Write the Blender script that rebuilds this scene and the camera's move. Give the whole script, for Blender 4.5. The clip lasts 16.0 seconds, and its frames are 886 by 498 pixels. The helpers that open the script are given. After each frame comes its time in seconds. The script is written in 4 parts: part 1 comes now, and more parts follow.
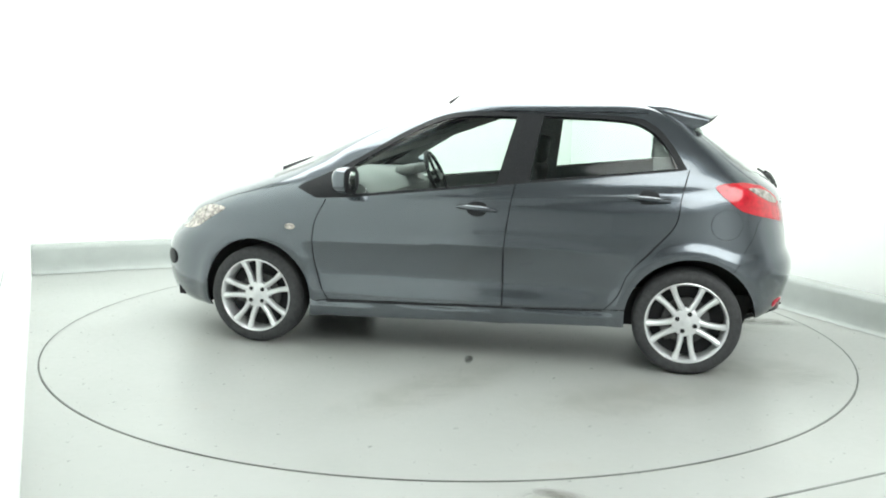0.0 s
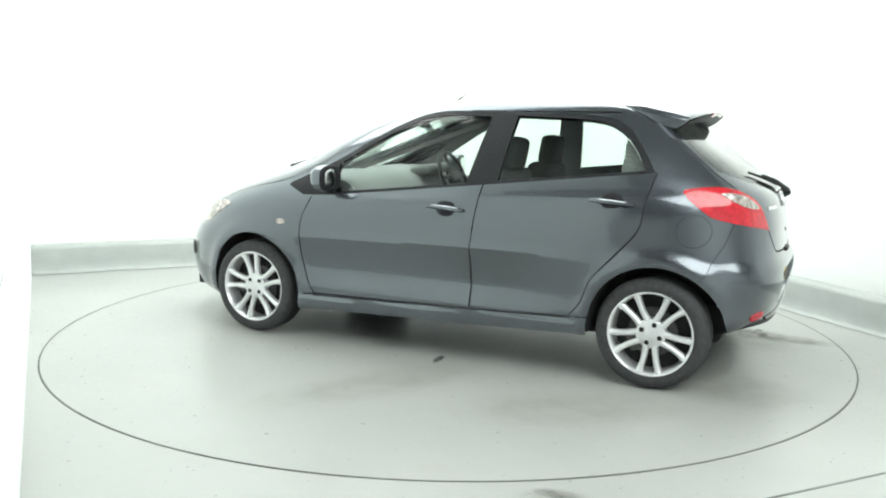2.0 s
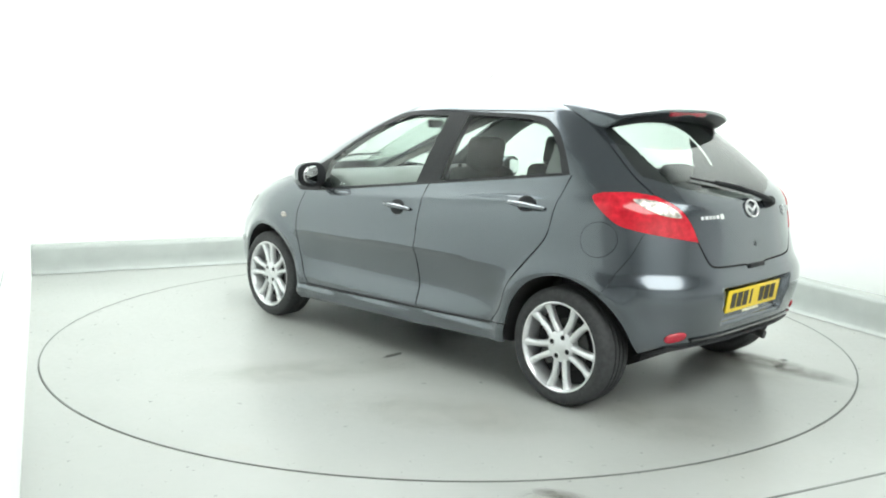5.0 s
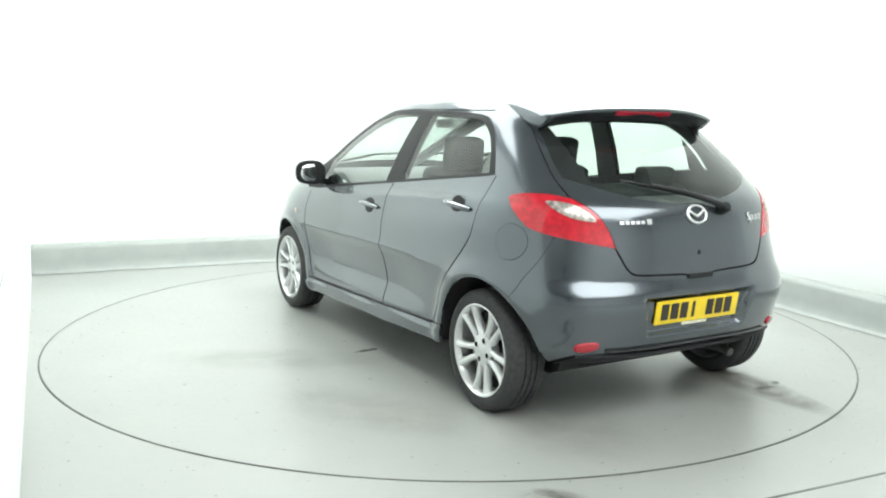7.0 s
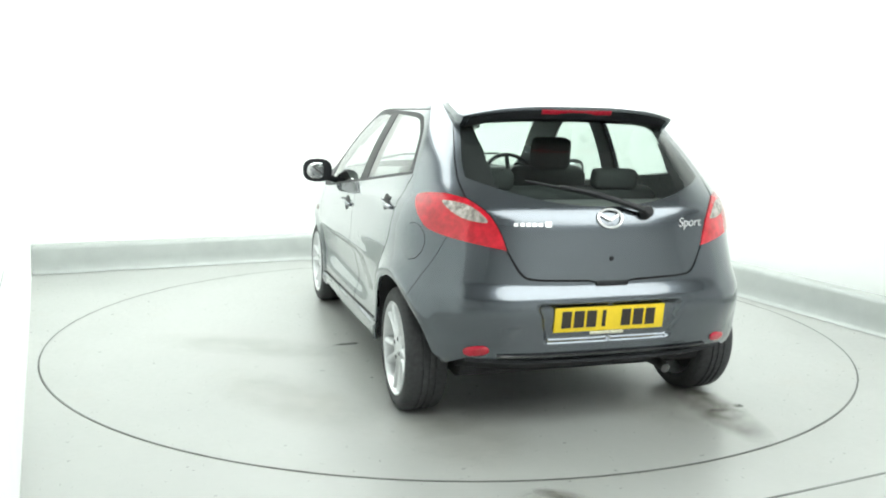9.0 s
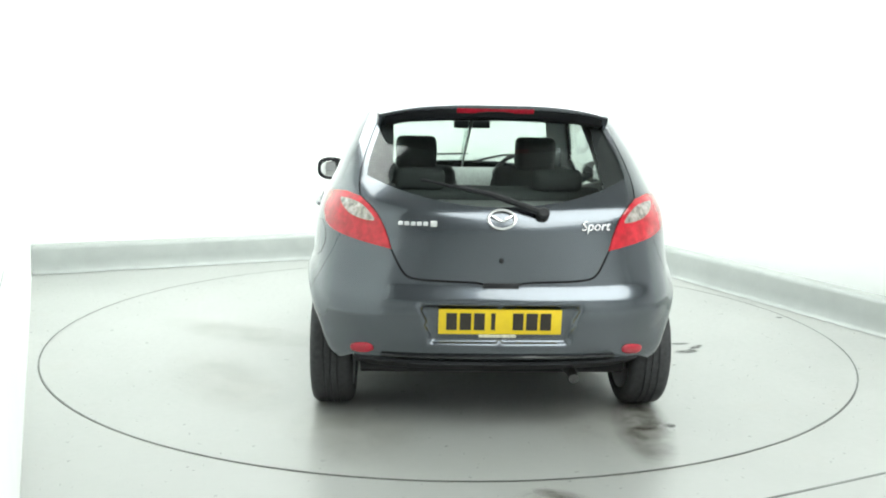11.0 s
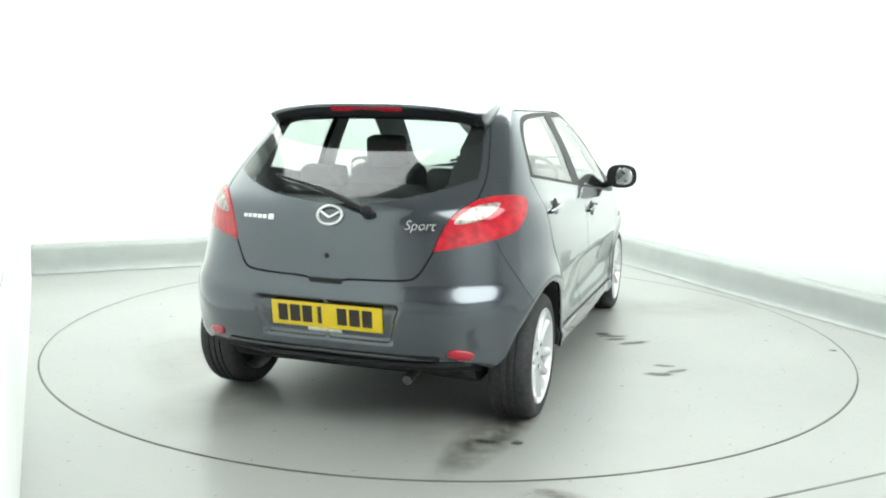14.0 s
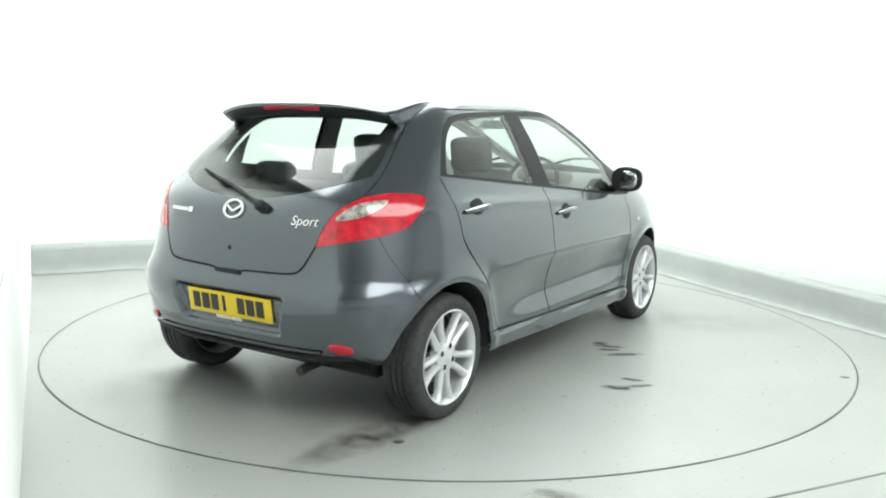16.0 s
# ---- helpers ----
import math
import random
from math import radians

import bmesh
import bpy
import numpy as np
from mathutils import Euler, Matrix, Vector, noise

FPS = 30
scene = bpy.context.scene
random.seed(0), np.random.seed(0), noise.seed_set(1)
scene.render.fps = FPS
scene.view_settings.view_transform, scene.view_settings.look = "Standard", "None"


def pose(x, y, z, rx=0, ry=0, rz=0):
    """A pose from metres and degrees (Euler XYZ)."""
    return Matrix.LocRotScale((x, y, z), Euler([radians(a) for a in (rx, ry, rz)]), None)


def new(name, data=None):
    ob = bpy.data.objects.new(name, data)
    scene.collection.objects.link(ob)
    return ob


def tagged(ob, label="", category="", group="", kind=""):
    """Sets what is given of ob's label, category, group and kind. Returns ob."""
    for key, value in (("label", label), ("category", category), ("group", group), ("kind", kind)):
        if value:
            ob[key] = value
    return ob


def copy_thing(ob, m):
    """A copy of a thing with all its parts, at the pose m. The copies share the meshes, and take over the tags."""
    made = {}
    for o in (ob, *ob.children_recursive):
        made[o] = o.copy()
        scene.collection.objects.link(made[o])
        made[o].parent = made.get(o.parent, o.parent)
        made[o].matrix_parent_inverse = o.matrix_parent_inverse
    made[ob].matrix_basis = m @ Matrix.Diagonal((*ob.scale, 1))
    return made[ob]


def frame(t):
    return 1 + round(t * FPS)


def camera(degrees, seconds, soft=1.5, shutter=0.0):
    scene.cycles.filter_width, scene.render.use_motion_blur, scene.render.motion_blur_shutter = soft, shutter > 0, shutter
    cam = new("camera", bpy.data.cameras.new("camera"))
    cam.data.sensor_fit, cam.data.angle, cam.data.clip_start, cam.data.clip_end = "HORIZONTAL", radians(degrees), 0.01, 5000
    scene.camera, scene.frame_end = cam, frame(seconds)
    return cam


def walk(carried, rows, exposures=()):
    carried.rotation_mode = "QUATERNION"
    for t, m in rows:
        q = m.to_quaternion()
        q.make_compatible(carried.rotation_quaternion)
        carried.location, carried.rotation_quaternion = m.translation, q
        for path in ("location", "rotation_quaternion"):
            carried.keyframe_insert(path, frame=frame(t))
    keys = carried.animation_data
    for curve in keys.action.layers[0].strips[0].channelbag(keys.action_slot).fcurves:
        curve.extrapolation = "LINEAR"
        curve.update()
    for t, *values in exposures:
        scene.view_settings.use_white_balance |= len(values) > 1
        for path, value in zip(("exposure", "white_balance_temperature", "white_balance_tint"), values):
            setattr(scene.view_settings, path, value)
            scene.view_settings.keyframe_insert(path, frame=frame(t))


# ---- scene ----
from mathutils.geometry import delaunay_2d_cdt

# ---------- camera ----------
cam = camera(53.72, 16.0, soft=2.0)
EYE = Vector((0.030, -5.612, 1.387))
CAM = Matrix.Translation(EYE) @ Matrix(((0.9998, -0.0184, 0.0122), (0.0148, 0.1525, -0.9882), (0.0163, 0.9881, 0.1528))).to_4x4()
walk(cam, [(0.0, CAM), (16.0, CAM)], exposures=[(0.0, 0.0), (16.0, 0.0)])

# ---------- world and studio lights ----------
world = bpy.data.worlds.new("world")
scene.world = world
world.use_nodes = True
world.node_tree.nodes["Background"].inputs[0].default_value = (0.92, 1.0, 0.97, 1)
world.node_tree.nodes["Background"].inputs[1].default_value = 0.25
PANEL_GLOW = 5.8       # glow of the two broad lamps
ROOM_TURN = 25.26      # the studio bay stands at this angle to the world's axes
AXLE = (0.219, 0.120)  # the turntable's axis in the car's own plan
TABLE_R = 2.445


# ---------- materials ----------
def nodes_of(name):
    m = bpy.data.materials.new(name)
    m.use_nodes = True
    nt = m.node_tree
    return m, nt, nt.nodes["Principled BSDF"], nt.nodes, nt.links


def noise_node(nt, scale, detail=4.0, rough=0.55, coords="Object", stretch=None):
    tc = nt.nodes.new("ShaderNodeTexCoord")
    n = nt.nodes.new("ShaderNodeTexNoise")
    n.inputs["Scale"].default_value, n.inputs["Detail"].default_value, n.inputs["Roughness"].default_value = scale, detail, rough
    if stretch:
        mp = nt.nodes.new("ShaderNodeMapping")
        mp.inputs["Scale"].default_value = stretch
        nt.links.new(tc.outputs[coords], mp.inputs[0])
        nt.links.new(mp.outputs[0], n.inputs["Vector"])
    else:
        nt.links.new(tc.outputs[coords], n.inputs["Vector"])
    return n


def ramp_node(nt, src, stops):
    r = nt.nodes.new("ShaderNodeValToRGB")
    while len(r.color_ramp.elements) < len(stops):
        r.color_ramp.elements.new(0.5)
    for e, (p, c) in zip(r.color_ramp.elements, stops):
        e.position, e.color = p, (*c, 1) if len(c) == 3 else c
    nt.links.new(src, r.inputs[0])
    return r


def simple(name, color, rough=0.5, metal=0.0, grain=0.0, scale=60.0, bump=0.0, coat=0.0, spec=0.5):
    """A surface with a little grain in colour, gloss and relief."""
    m, nt, p, nodes, links = nodes_of(name)
    p.inputs["Roughness"].default_value, p.inputs["Metallic"].default_value = rough, metal
    p.inputs["Coat Weight"].default_value, p.inputs["Coat Roughness"].default_value = coat, 0.04
    p.inputs["Specular IOR Level"].default_value = spec
    p.inputs["Base Color"].default_value = (*color, 1)
    if grain:
        n = noise_node(nt, scale)
        lo, hi = [c * (1 - grain) for c in color], [min(1, c * (1 + grain)) for c in color]
        r = ramp_node(nt, n.outputs["Fac"], [(0.3, lo), (0.7, hi)])
        links.new(r.outputs[0], p.inputs["Base Color"])
    if bump:
        n2 = noise_node(nt, scale * 3)
        b = nodes.new("ShaderNodeBump")
        b.inputs["Strength"].default_value, b.inputs["Distance"].default_value = bump, 0.004
        links.new(n2.outputs["Fac"], b.inputs["Height"])
        links.new(b.outputs[0], p.inputs["Normal"])
    return m


def paint_material():
    """Dark blue-grey metallic car paint: flakes under a clear coat with a faint film of dust."""
    m, nt, p, nodes, links = nodes_of("car paint")
    fl = noise_node(nt, 900.0, 2.0)
    r = ramp_node(nt, fl.outputs["Fac"], [(0.3, (0.078, 0.091, 0.104)), (0.7, (0.140, 0.157, 0.178))])
    links.new(r.outputs[0], p.inputs["Base Color"])
    p.inputs["Metallic"].default_value, p.inputs["Roughness"].default_value = 0.80, 0.22
    p.inputs["Coat Weight"].default_value, p.inputs["Coat Roughness"].default_value = 1.0, 0.03
    dust = noise_node(nt, 5.0, 6.0)
    r2 = ramp_node(nt, dust.outputs["Fac"], [(0.35, (0.015,) * 3), (0.75, (0.05,) * 3)])
    links.new(r2.outputs[0], p.inputs["Coat Roughness"])
    return m


def glass_material(name, tint, gloss=1.0):
    m, nt, p, nodes, links = nodes_of(name)
    nodes.remove(p)
    tr, gl, mix, lw = (nodes.new("ShaderNodeBsdfTransparent"), nodes.new("ShaderNodeBsdfGlossy"), nodes.new("ShaderNodeMixShader"), nodes.new("ShaderNodeLayerWeight"))
    pw, fr = nodes.new("ShaderNodeMath"), nodes.new("ShaderNodeMath")
    lw.inputs[0].default_value = 0.5
    pw.operation, pw.inputs[1].default_value = "POWER", 3.6
    fr.operation, fr.inputs[1].default_value, fr.inputs[2].default_value = "MULTIPLY_ADD", 0.85, 0.022
    links.new(lw.outputs["Facing"], pw.inputs[0])
    links.new(pw.outputs[0], fr.inputs[0])
    tr.inputs[0].default_value = (*tint, 1)
    gl.inputs["Roughness"].default_value = 0.02
    gl.inputs[0].default_value = (gloss, gloss, gloss, 1)
    links.new(fr.outputs[0], mix.inputs[0])
    links.new(tr.outputs[0], mix.inputs[1])
    links.new(gl.outputs[0], mix.inputs[2])
    links.new(mix.outputs[0], nodes["Material Output"].inputs[0])
    return m


def floor_material(name, base=0.350):
    """Pale grey-green painted floor, satin, with scuffs and faint rusty stains."""
    m, nt, p, nodes, links = nodes_of(name)
    big, fine = noise_node(nt, 0.9, 5.0), noise_node(nt, 26.0, 6.0)
    c = (base * 0.985, base * 1.02, base * 0.975)
    r1 = ramp_node(nt, big.outputs["Fac"], [(0.3, [v * 0.93 for v in c]), (0.7, [v * 1.05 for v in c])])
    st = noise_node(nt, 1.7, 7.0, 0.65)
    r2 = ramp_node(nt, st.outputs["Fac"], [(0.58, (0, 0, 0)), (0.78, (0.35, 0.35, 0.35))])
    mx = nodes.new("ShaderNodeMixRGB")
    mx.inputs[2].default_value = (base * 0.95, base * 0.87, base * 0.75, 1)
    links.new(r2.outputs[0], mx.inputs[0])
    links.new(r1.outputs[0], mx.inputs[1])
    links.new(mx.outputs[0], p.inputs["Base Color"])
    r3 = ramp_node(nt, fine.outputs["Fac"], [(0.3, (0.27,) * 3), (0.75, (0.36,) * 3)])
    links.new(r3.outputs[0], p.inputs["Roughness"])
    b = nodes.new("ShaderNodeBump")
    b.inputs["Strength"].default_value, b.inputs["Distance"].default_value = 0.02, 0.003
    links.new(fine.outputs["Fac"], b.inputs["Height"])
    links.new(b.outputs[0], p.inputs["Normal"])
    return m


def glow_material(name, color, strength):
    m, nt, p, nodes, links = nodes_of(name)
    p.inputs["Base Color"].default_value = (0.8, 0.8, 0.8, 1)
    p.inputs["Emission Color"].default_value, p.inputs["Emission Strength"].default_value = (*color, 1), strength
    return m


PAINT = paint_material()
GLASS = glass_material("window glass", (0.78, 0.84, 0.81))
TINTED = glass_material("rear glass", (0.80, 0.86, 0.83))
BLACK = simple("black plastic", (0.020, 0.021, 0.023), 0.45, grain=0.25, scale=120, bump=0.04, spec=0.18)
GLOSSBLACK = simple("glossy black plastic", (0.015, 0.015, 0.017), 0.12, coat=0.8)
RUBBER = simple("tyre rubber", (0.034, 0.035, 0.037), 0.72, grain=0.3, scale=50, bump=0.12)
GAPMAT = simple("panel gap", (0.014, 0.014, 0.016), 0.8)
ALLOY = simple("silver alloy", (0.72, 0.73, 0.74), 0.32, metal=0.6, grain=0.05, scale=40, coat=0.4)
DARKMETAL = simple("dark metal", (0.10, 0.10, 0.10), 0.5, metal=0.7, grain=0.3, scale=30)
CHROME = simple("chrome", (0.86, 0.87, 0.88), 0.22, metal=0.65, coat=0.5)
REDLENS = simple("red lamp lens", (0.52, 0.014, 0.028), 0.14, grain=0.30, scale=30, coat=0.6, spec=0.5)
DARKRED = simple("dark red reflector", (0.42, 0.010, 0.028), 0.2, grain=0.2, scale=90, coat=0.7)
CLEARLENS = simple("clear lamp lens", (0.42, 0.38, 0.35), 0.20, metal=0.3, grain=0.65, scale=42, coat=0.3)
CLOTH = simple("seat cloth", (0.055, 0.06, 0.06), 0.9, grain=0.3, scale=140, bump=0.15, spec=0.2)
LINING = simple("cabin lining", (0.23, 0.235, 0.235), 0.8, grain=0.2, scale=70, bump=0.08, spec=0.3)
PALE = simple("headliner", (0.58, 0.59, 0.57), 0.9, grain=0.1, scale=90, spec=0.2)
PLATE = simple("yellow plate", (0.80, 0.58, 0.015), 0.35, grain=0.04, scale=30, coat=0.3)
INK = simple("dark lettering", (0.03, 0.025, 0.02), 0.5, grain=0.2, scale=60)
MIRROR = simple("mirror glass", (0.85, 0.87, 0.87), 0.03, metal=1.0)
WHITE = simple("white wall paint", (0.86, 0.885, 0.865), 0.75, grain=0.02, scale=3, bump=0.05, spec=0.3)
CEIL = simple("ceiling paint", (0.30, 0.30, 0.305), 0.9, grain=0.1, scale=3, spec=0.2)
HALL = simple("hall wall paint", (0.80, 0.81, 0.81), 0.8, grain=0.06, scale=2, bump=0.05, spec=0.3)
FLOOR = floor_material("studio floor")
TABLEMAT = floor_material("turntable floor", 0.350)
SEAM = simple("floor joint", (0.12, 0.128, 0.12), 0.7, grain=0.75, scale=1.3)


def stain_material(name, color, strength, scale):
    """A soft-edged, patchy stain: dense in the middle, broken up by noise, clear at the border."""
    m, nt, p, nodes, links = nodes_of(name)
    p.inputs["Base Color"].default_value, p.inputs["Roughness"].default_value = (*color, 1), 0.4
    tc, mp, gr = nodes.new("ShaderNodeTexCoord"), nodes.new("ShaderNodeMapping"), nodes.new("ShaderNodeTexGradient")
    mp.inputs["Location"].default_value, mp.inputs["Scale"].default_value = (-1, -1, 0), (2, 2, 0)
    gr.gradient_type = "SPHERICAL"
    links.new(tc.outputs["Generated"], mp.inputs[0])
    links.new(mp.outputs[0], gr.inputs[0])
    n = noise_node(nt, scale, 5.0, 0.65)
    r = ramp_node(nt, n.outputs["Fac"], [(0.35, (0.15,) * 3), (0.65, (1, 1, 1))])
    r2 = ramp_node(nt, gr.outputs["Fac"], [(0.05, (0, 0, 0)), (0.6, (strength,) * 3)])
    mu = nodes.new("ShaderNodeMath")
    mu.operation = "MULTIPLY"
    links.new(r.outputs[0], mu.inputs[0])
    links.new(r2.outputs[0], mu.inputs[1])
    links.new(mu.outputs[0], p.inputs["Alpha"])
    return m


STAIN = stain_material("oily stain", (0.035, 0.037, 0.033), 1.0, 28)
RUST = stain_material("rusty stain", (0.20, 0.16, 0.10), 0.16, 5)
TRACK = stain_material("tyre track", (0.10, 0.09, 0.07), 0.55, 7)
DIFFUSER = glow_material("light diffuser", (0.95, 1.0, 0.97), PANEL_GLOW)
FILLGLOW = glow_material("added hall fill diffuser", (0.95, 1.0, 0.97), 1.02 * PANEL_GLOW)


# ---------- mesh helpers ----------
def mesh_from(name, verts, faces, smooth=True):
    me = bpy.data.meshes.new(name)
    me.from_pydata([tuple(v) for v in verts], [], faces)
    me.polygons.foreach_set("use_smooth", [smooth] * len(me.polygons))
    me.update()
    return me


def part(name, bm, material, parent=None, label="", smooth=True, sharp=40):
    """Links a bmesh (or a mesh) as one mesh object under its thing."""
    if isinstance(bm, bmesh.types.BMesh):
        me = bpy.data.meshes.new(name)
        bmesh.ops.recalc_face_normals(bm, faces=bm.faces)
        bm.to_mesh(me)
        bm.free()
        me.polygons.foreach_set("use_smooth", [smooth] * len(me.polygons))
        if smooth:
            me.set_sharp_from_angle(angle=radians(sharp))
    else:
        me = bm
    me.materials.append(material)
    ob = new(name, me)
    ob.parent = parent
    return tagged(ob, label)


def rbox(bm, size, m=Matrix(), bevel=0.01, seg=2):
    """Adds a rounded box of that size at the pose m."""
    vs = bmesh.ops.create_cube(bm, size=1.0, matrix=m @ Matrix.Diagonal((*size, 1)))["verts"]
    if bevel:
        es = list({e for v in vs for e in v.link_edges})
        bmesh.ops.bevel(bm, geom=es, offset=min(bevel, min(size) * 0.49), segments=seg, affect="EDGES", profile=0.6)
    return bm


def box_bm(size, m=Matrix(), bevel=0.01, seg=2):
    return rbox(bmesh.new(), size, m, bevel, seg)


def lathe(profile, n=48, closed=False):
    """Turns a profile of (radius, y) round the y axis."""
    bm = bmesh.new()
    rings = [[bm.verts.new((r * math.cos(a), y, r * math.sin(a))) for a in (2 * math.pi * k / n for k in range(n))] for r, y in profile]
    pairs = list(zip(rings, rings[1:])) + ([(rings[-1], rings[0])] if closed else [])
    for a, b in pairs:
        for k in range(n):
            bm.faces.new((a[k], a[(k + 1) % n], b[(k + 1) % n], b[k]))
    return bm


def tube(points, radius, n=8, taper=1.0):
    """A round rod along points, which may taper."""
    bm = bmesh.new()
    pts = [Vector(p) for p in points]
    rings = []
    for i, p in enumerate(pts):
        d = (pts[min(i + 1, len(pts) - 1)] - pts[max(i - 1, 0)]).normalized()
        q = d.to_track_quat("Z", "Y").to_matrix()
        r = radius * (1 + (taper - 1) * i / (len(pts) - 1))
        rings.append([bm.verts.new(p + q @ Vector((r * math.cos(2 * math.pi * k / n), r * math.sin(2 * math.pi * k / n), 0))) for k in range(n)])
    for a, b in zip(rings, rings[1:]):
        for k in range(n):
            bm.faces.new((a[k], a[(k + 1) % n], b[(k + 1) % n], b[k]))
    bm.faces.new(rings[0][::-1])
    bm.faces.new(rings[-1])
    return bm


def prism(outline, lo, hi, axis="y", bevel=0.0):
    """Extrudes an outline in the two other axes along axis from lo to hi."""
    def at(a, b, c):
        return {"y": (a, c, b), "x": (c, a, b), "z": (a, b, c)}[axis]
    bm = bmesh.new()
    a, b = [bm.verts.new(at(p, q, lo)) for p, q in outline], [bm.verts.new(at(p, q, hi)) for p, q in outline]
    bm.faces.new(a), bm.faces.new(b)
    n = len(outline)
    for k in range(n):
        bm.faces.new((a[k], a[(k + 1) % n], b[(k + 1) % n], b[k]))
    bmesh.ops.recalc_face_normals(bm, faces=bm.faces)
    if bevel:
        bmesh.ops.bevel(bm, geom=list(bm.edges), offset=bevel, segments=2, affect="EDGES")
    return bm


def smooth_line(points, step=0.02, loop=False):
    """Points along a Catmull-Rom curve through the given ones."""
    p = [np.array(q, float) for q in points]
    out, n = [], len(p)
    for i in range(n if loop else n - 1):
        a, b = p[i], p[(i + 1) % n]
        z = p[(i - 1) % n] if loop or i else 2 * a - b
        c = p[(i + 2) % n] if loop or i + 2 < n else 2 * b - a
        k = max(1, int(np.linalg.norm(b - a) / step))
        for t in np.arange(k) / k:
            out.append(0.5 * (2 * a + (b - z) * t + (2 * z - 5 * a + 4 * b - c) * t * t + (3 * a - z - 3 * b + c) * t**3))
    return out if loop else out + [p[-1]]


def straight(points, step=0.03, loop=False):
    """Points along a polyline."""
    p, out = [np.array(q, float) for q in points], []
    for i in range(len(p) if loop else len(p) - 1):
        a, b = p[i], p[(i + 1) % len(p)]
        k = max(1, int(np.linalg.norm(b - a) / step))
        out += [a + (b - a) * t for t in np.arange(k) / k]
    return out if loop else out + [p[-1]]


# ---------- the studio ----------
ROOM = pose(0, 0, 0, 0, 0, ROOM_TURN)


def room_box(name, lo, hi, mat, label, bevel=0.0):
    """A box in the bay's own axes (across, into the depth, up)."""
    size, mid = [b - a for a, b in zip(lo, hi)], [(a + b) / 2 for a, b in zip(lo, hi)]
    ob = part(name, box_bm(size, pose(*mid), bevel), mat, None, label, smooth=False)
    ob.matrix_basis = ROOM
    return tagged(ob, kind="structure")


def disc_ring(r0, r1, z, n=128):
    bm = bmesh.new()
    a = [[bm.verts.new((r * math.cos(2 * math.pi * k / n), r * math.sin(2 * math.pi * k / n), z)) for k in range(n)] for r in (r0, r1)]
    for k in range(n):
        bm.faces.new((a[0][k], a[1][k], a[1][(k + 1) % n], a[0][(k + 1) % n]))
    return bm


def build_floor():
    """The floor with a round pit for the turntable; the ring is fanned out to the outer border."""
    bm = bmesh.new()
    n, r, ends = 128, TABLE_R + 0.008, []
    x0, x1, y0, y1 = -7.0, 7.0, -10.0, 3.2
    inner, low, outer = [], [], []
    for k in range(n):
        a = 2 * math.pi * k / n
        c, s = math.cos(a), math.sin(a)
        t = min((x1 if c > 0 else x0) / c if abs(c) > 1e-9 else 1e9, (y1 if s > 0 else y0) / s if abs(s) > 1e-9 else 1e9)
        inner.append(bm.verts.new((r * c, r * s, 0)))
        low.append(bm.verts.new((r * c, r * s, -0.06)))
        outer.append(bm.verts.new((t * c, t * s, 0)))
    for k in range(n):
        j = (k + 1) % n
        bm.faces.new((inner[k], outer[k], outer[j], inner[j]))
        bm.faces.new((inner[k], inner[j], low[j], low[k]))
    bm.faces.new(low)
    ob = part("floor", bm, FLOOR, None, "pale grey-green painted studio floor, scuffed", smooth=False)
    ob.matrix_basis = ROOM
    tagged(ob, kind="structure")


build_floor()
room_box("wall_left", (-2.75, -2.83, 0), (-2.505, 3.15, 4.0), WHITE, "plain white studio wall")
room_box("wall_back", (-2.505, 3.03, 0), (2.85, 3.15, 4.0), WHITE, "plain white studio wall behind the turntable")
room_box("wall_right", (2.85, -2.83, 0), (3.05, 3.15, 4.0), WHITE, "plain white studio wall")
# Hall walls and ceiling are added out of view, toned for the car's reflections.
room_box("wall_hall_left", (-6.2, -9.3, 0), (-6.0, -2.83, 4.0), HALL, "plain grey hall wall, added out of view")
room_box("wall_hall_right", (6.0, -9.3, 0), (6.2, -2.83, 4.0), HALL, "plain grey hall wall, added out of view")
room_box("wall_hall_near_left", (-6.0, -2.95, 0), (-2.75, -2.83, 4.0), HALL, "plain grey hall wall, added out of view")
room_box("wall_hall_near_right", (3.05, -2.95, 0), (6.0, -2.83, 4.0), HALL, "plain grey hall wall, added out of view")
room_box("wall_hall_front", (-6.0, -9.5, 0), (6.0, -9.3, 4.0), HALL, "plain grey hall wall, added out of view")
room_box("ceiling", (-6.2, -9.5, 4.0), (6.2, 3.15, 4.1), CEIL, "unseen dark grey ceiling")
UPSTAND = simple("upstand paint", (0.335, 0.36, 0.345), 0.45, grain=0.06, scale=6, bump=0.05)


def upstand(name, a, b, inward):
    """The coved kerb at the foot of a wall: a slope with a rounded top, from a to b in the bay's plan."""
    d = (Vector(b) - Vector(a))
    n = Vector(inward)
    prof = [(0.0, 0.004), (-0.015, 0.012), (-0.03, 0.035), (-0.045, 0.10), (-0.055, 0.20), (-0.065, 0.225), (-0.08, 0.235), (-0.17, 0.235), (-0.17, 0.004)]
    bm = bmesh.new()
    ends = [[bm.verts.new((*(Vector(p) + n * u), z)) for u, z in prof] for p in (a, b)]
    k = len(prof)
    for i in range(k):
        bm.faces.new((ends[0][i], ends[0][(i + 1) % k], ends[1][(i + 1) % k], ends[1][i]))
    bm.faces.new(ends[0]), bm.faces.new(ends[1])
    ob = part(name, bm, UPSTAND, None, "pale grey coved kerb along the wall's foot")
    ob.matrix_basis = ROOM
    tagged(ob, kind="structure")


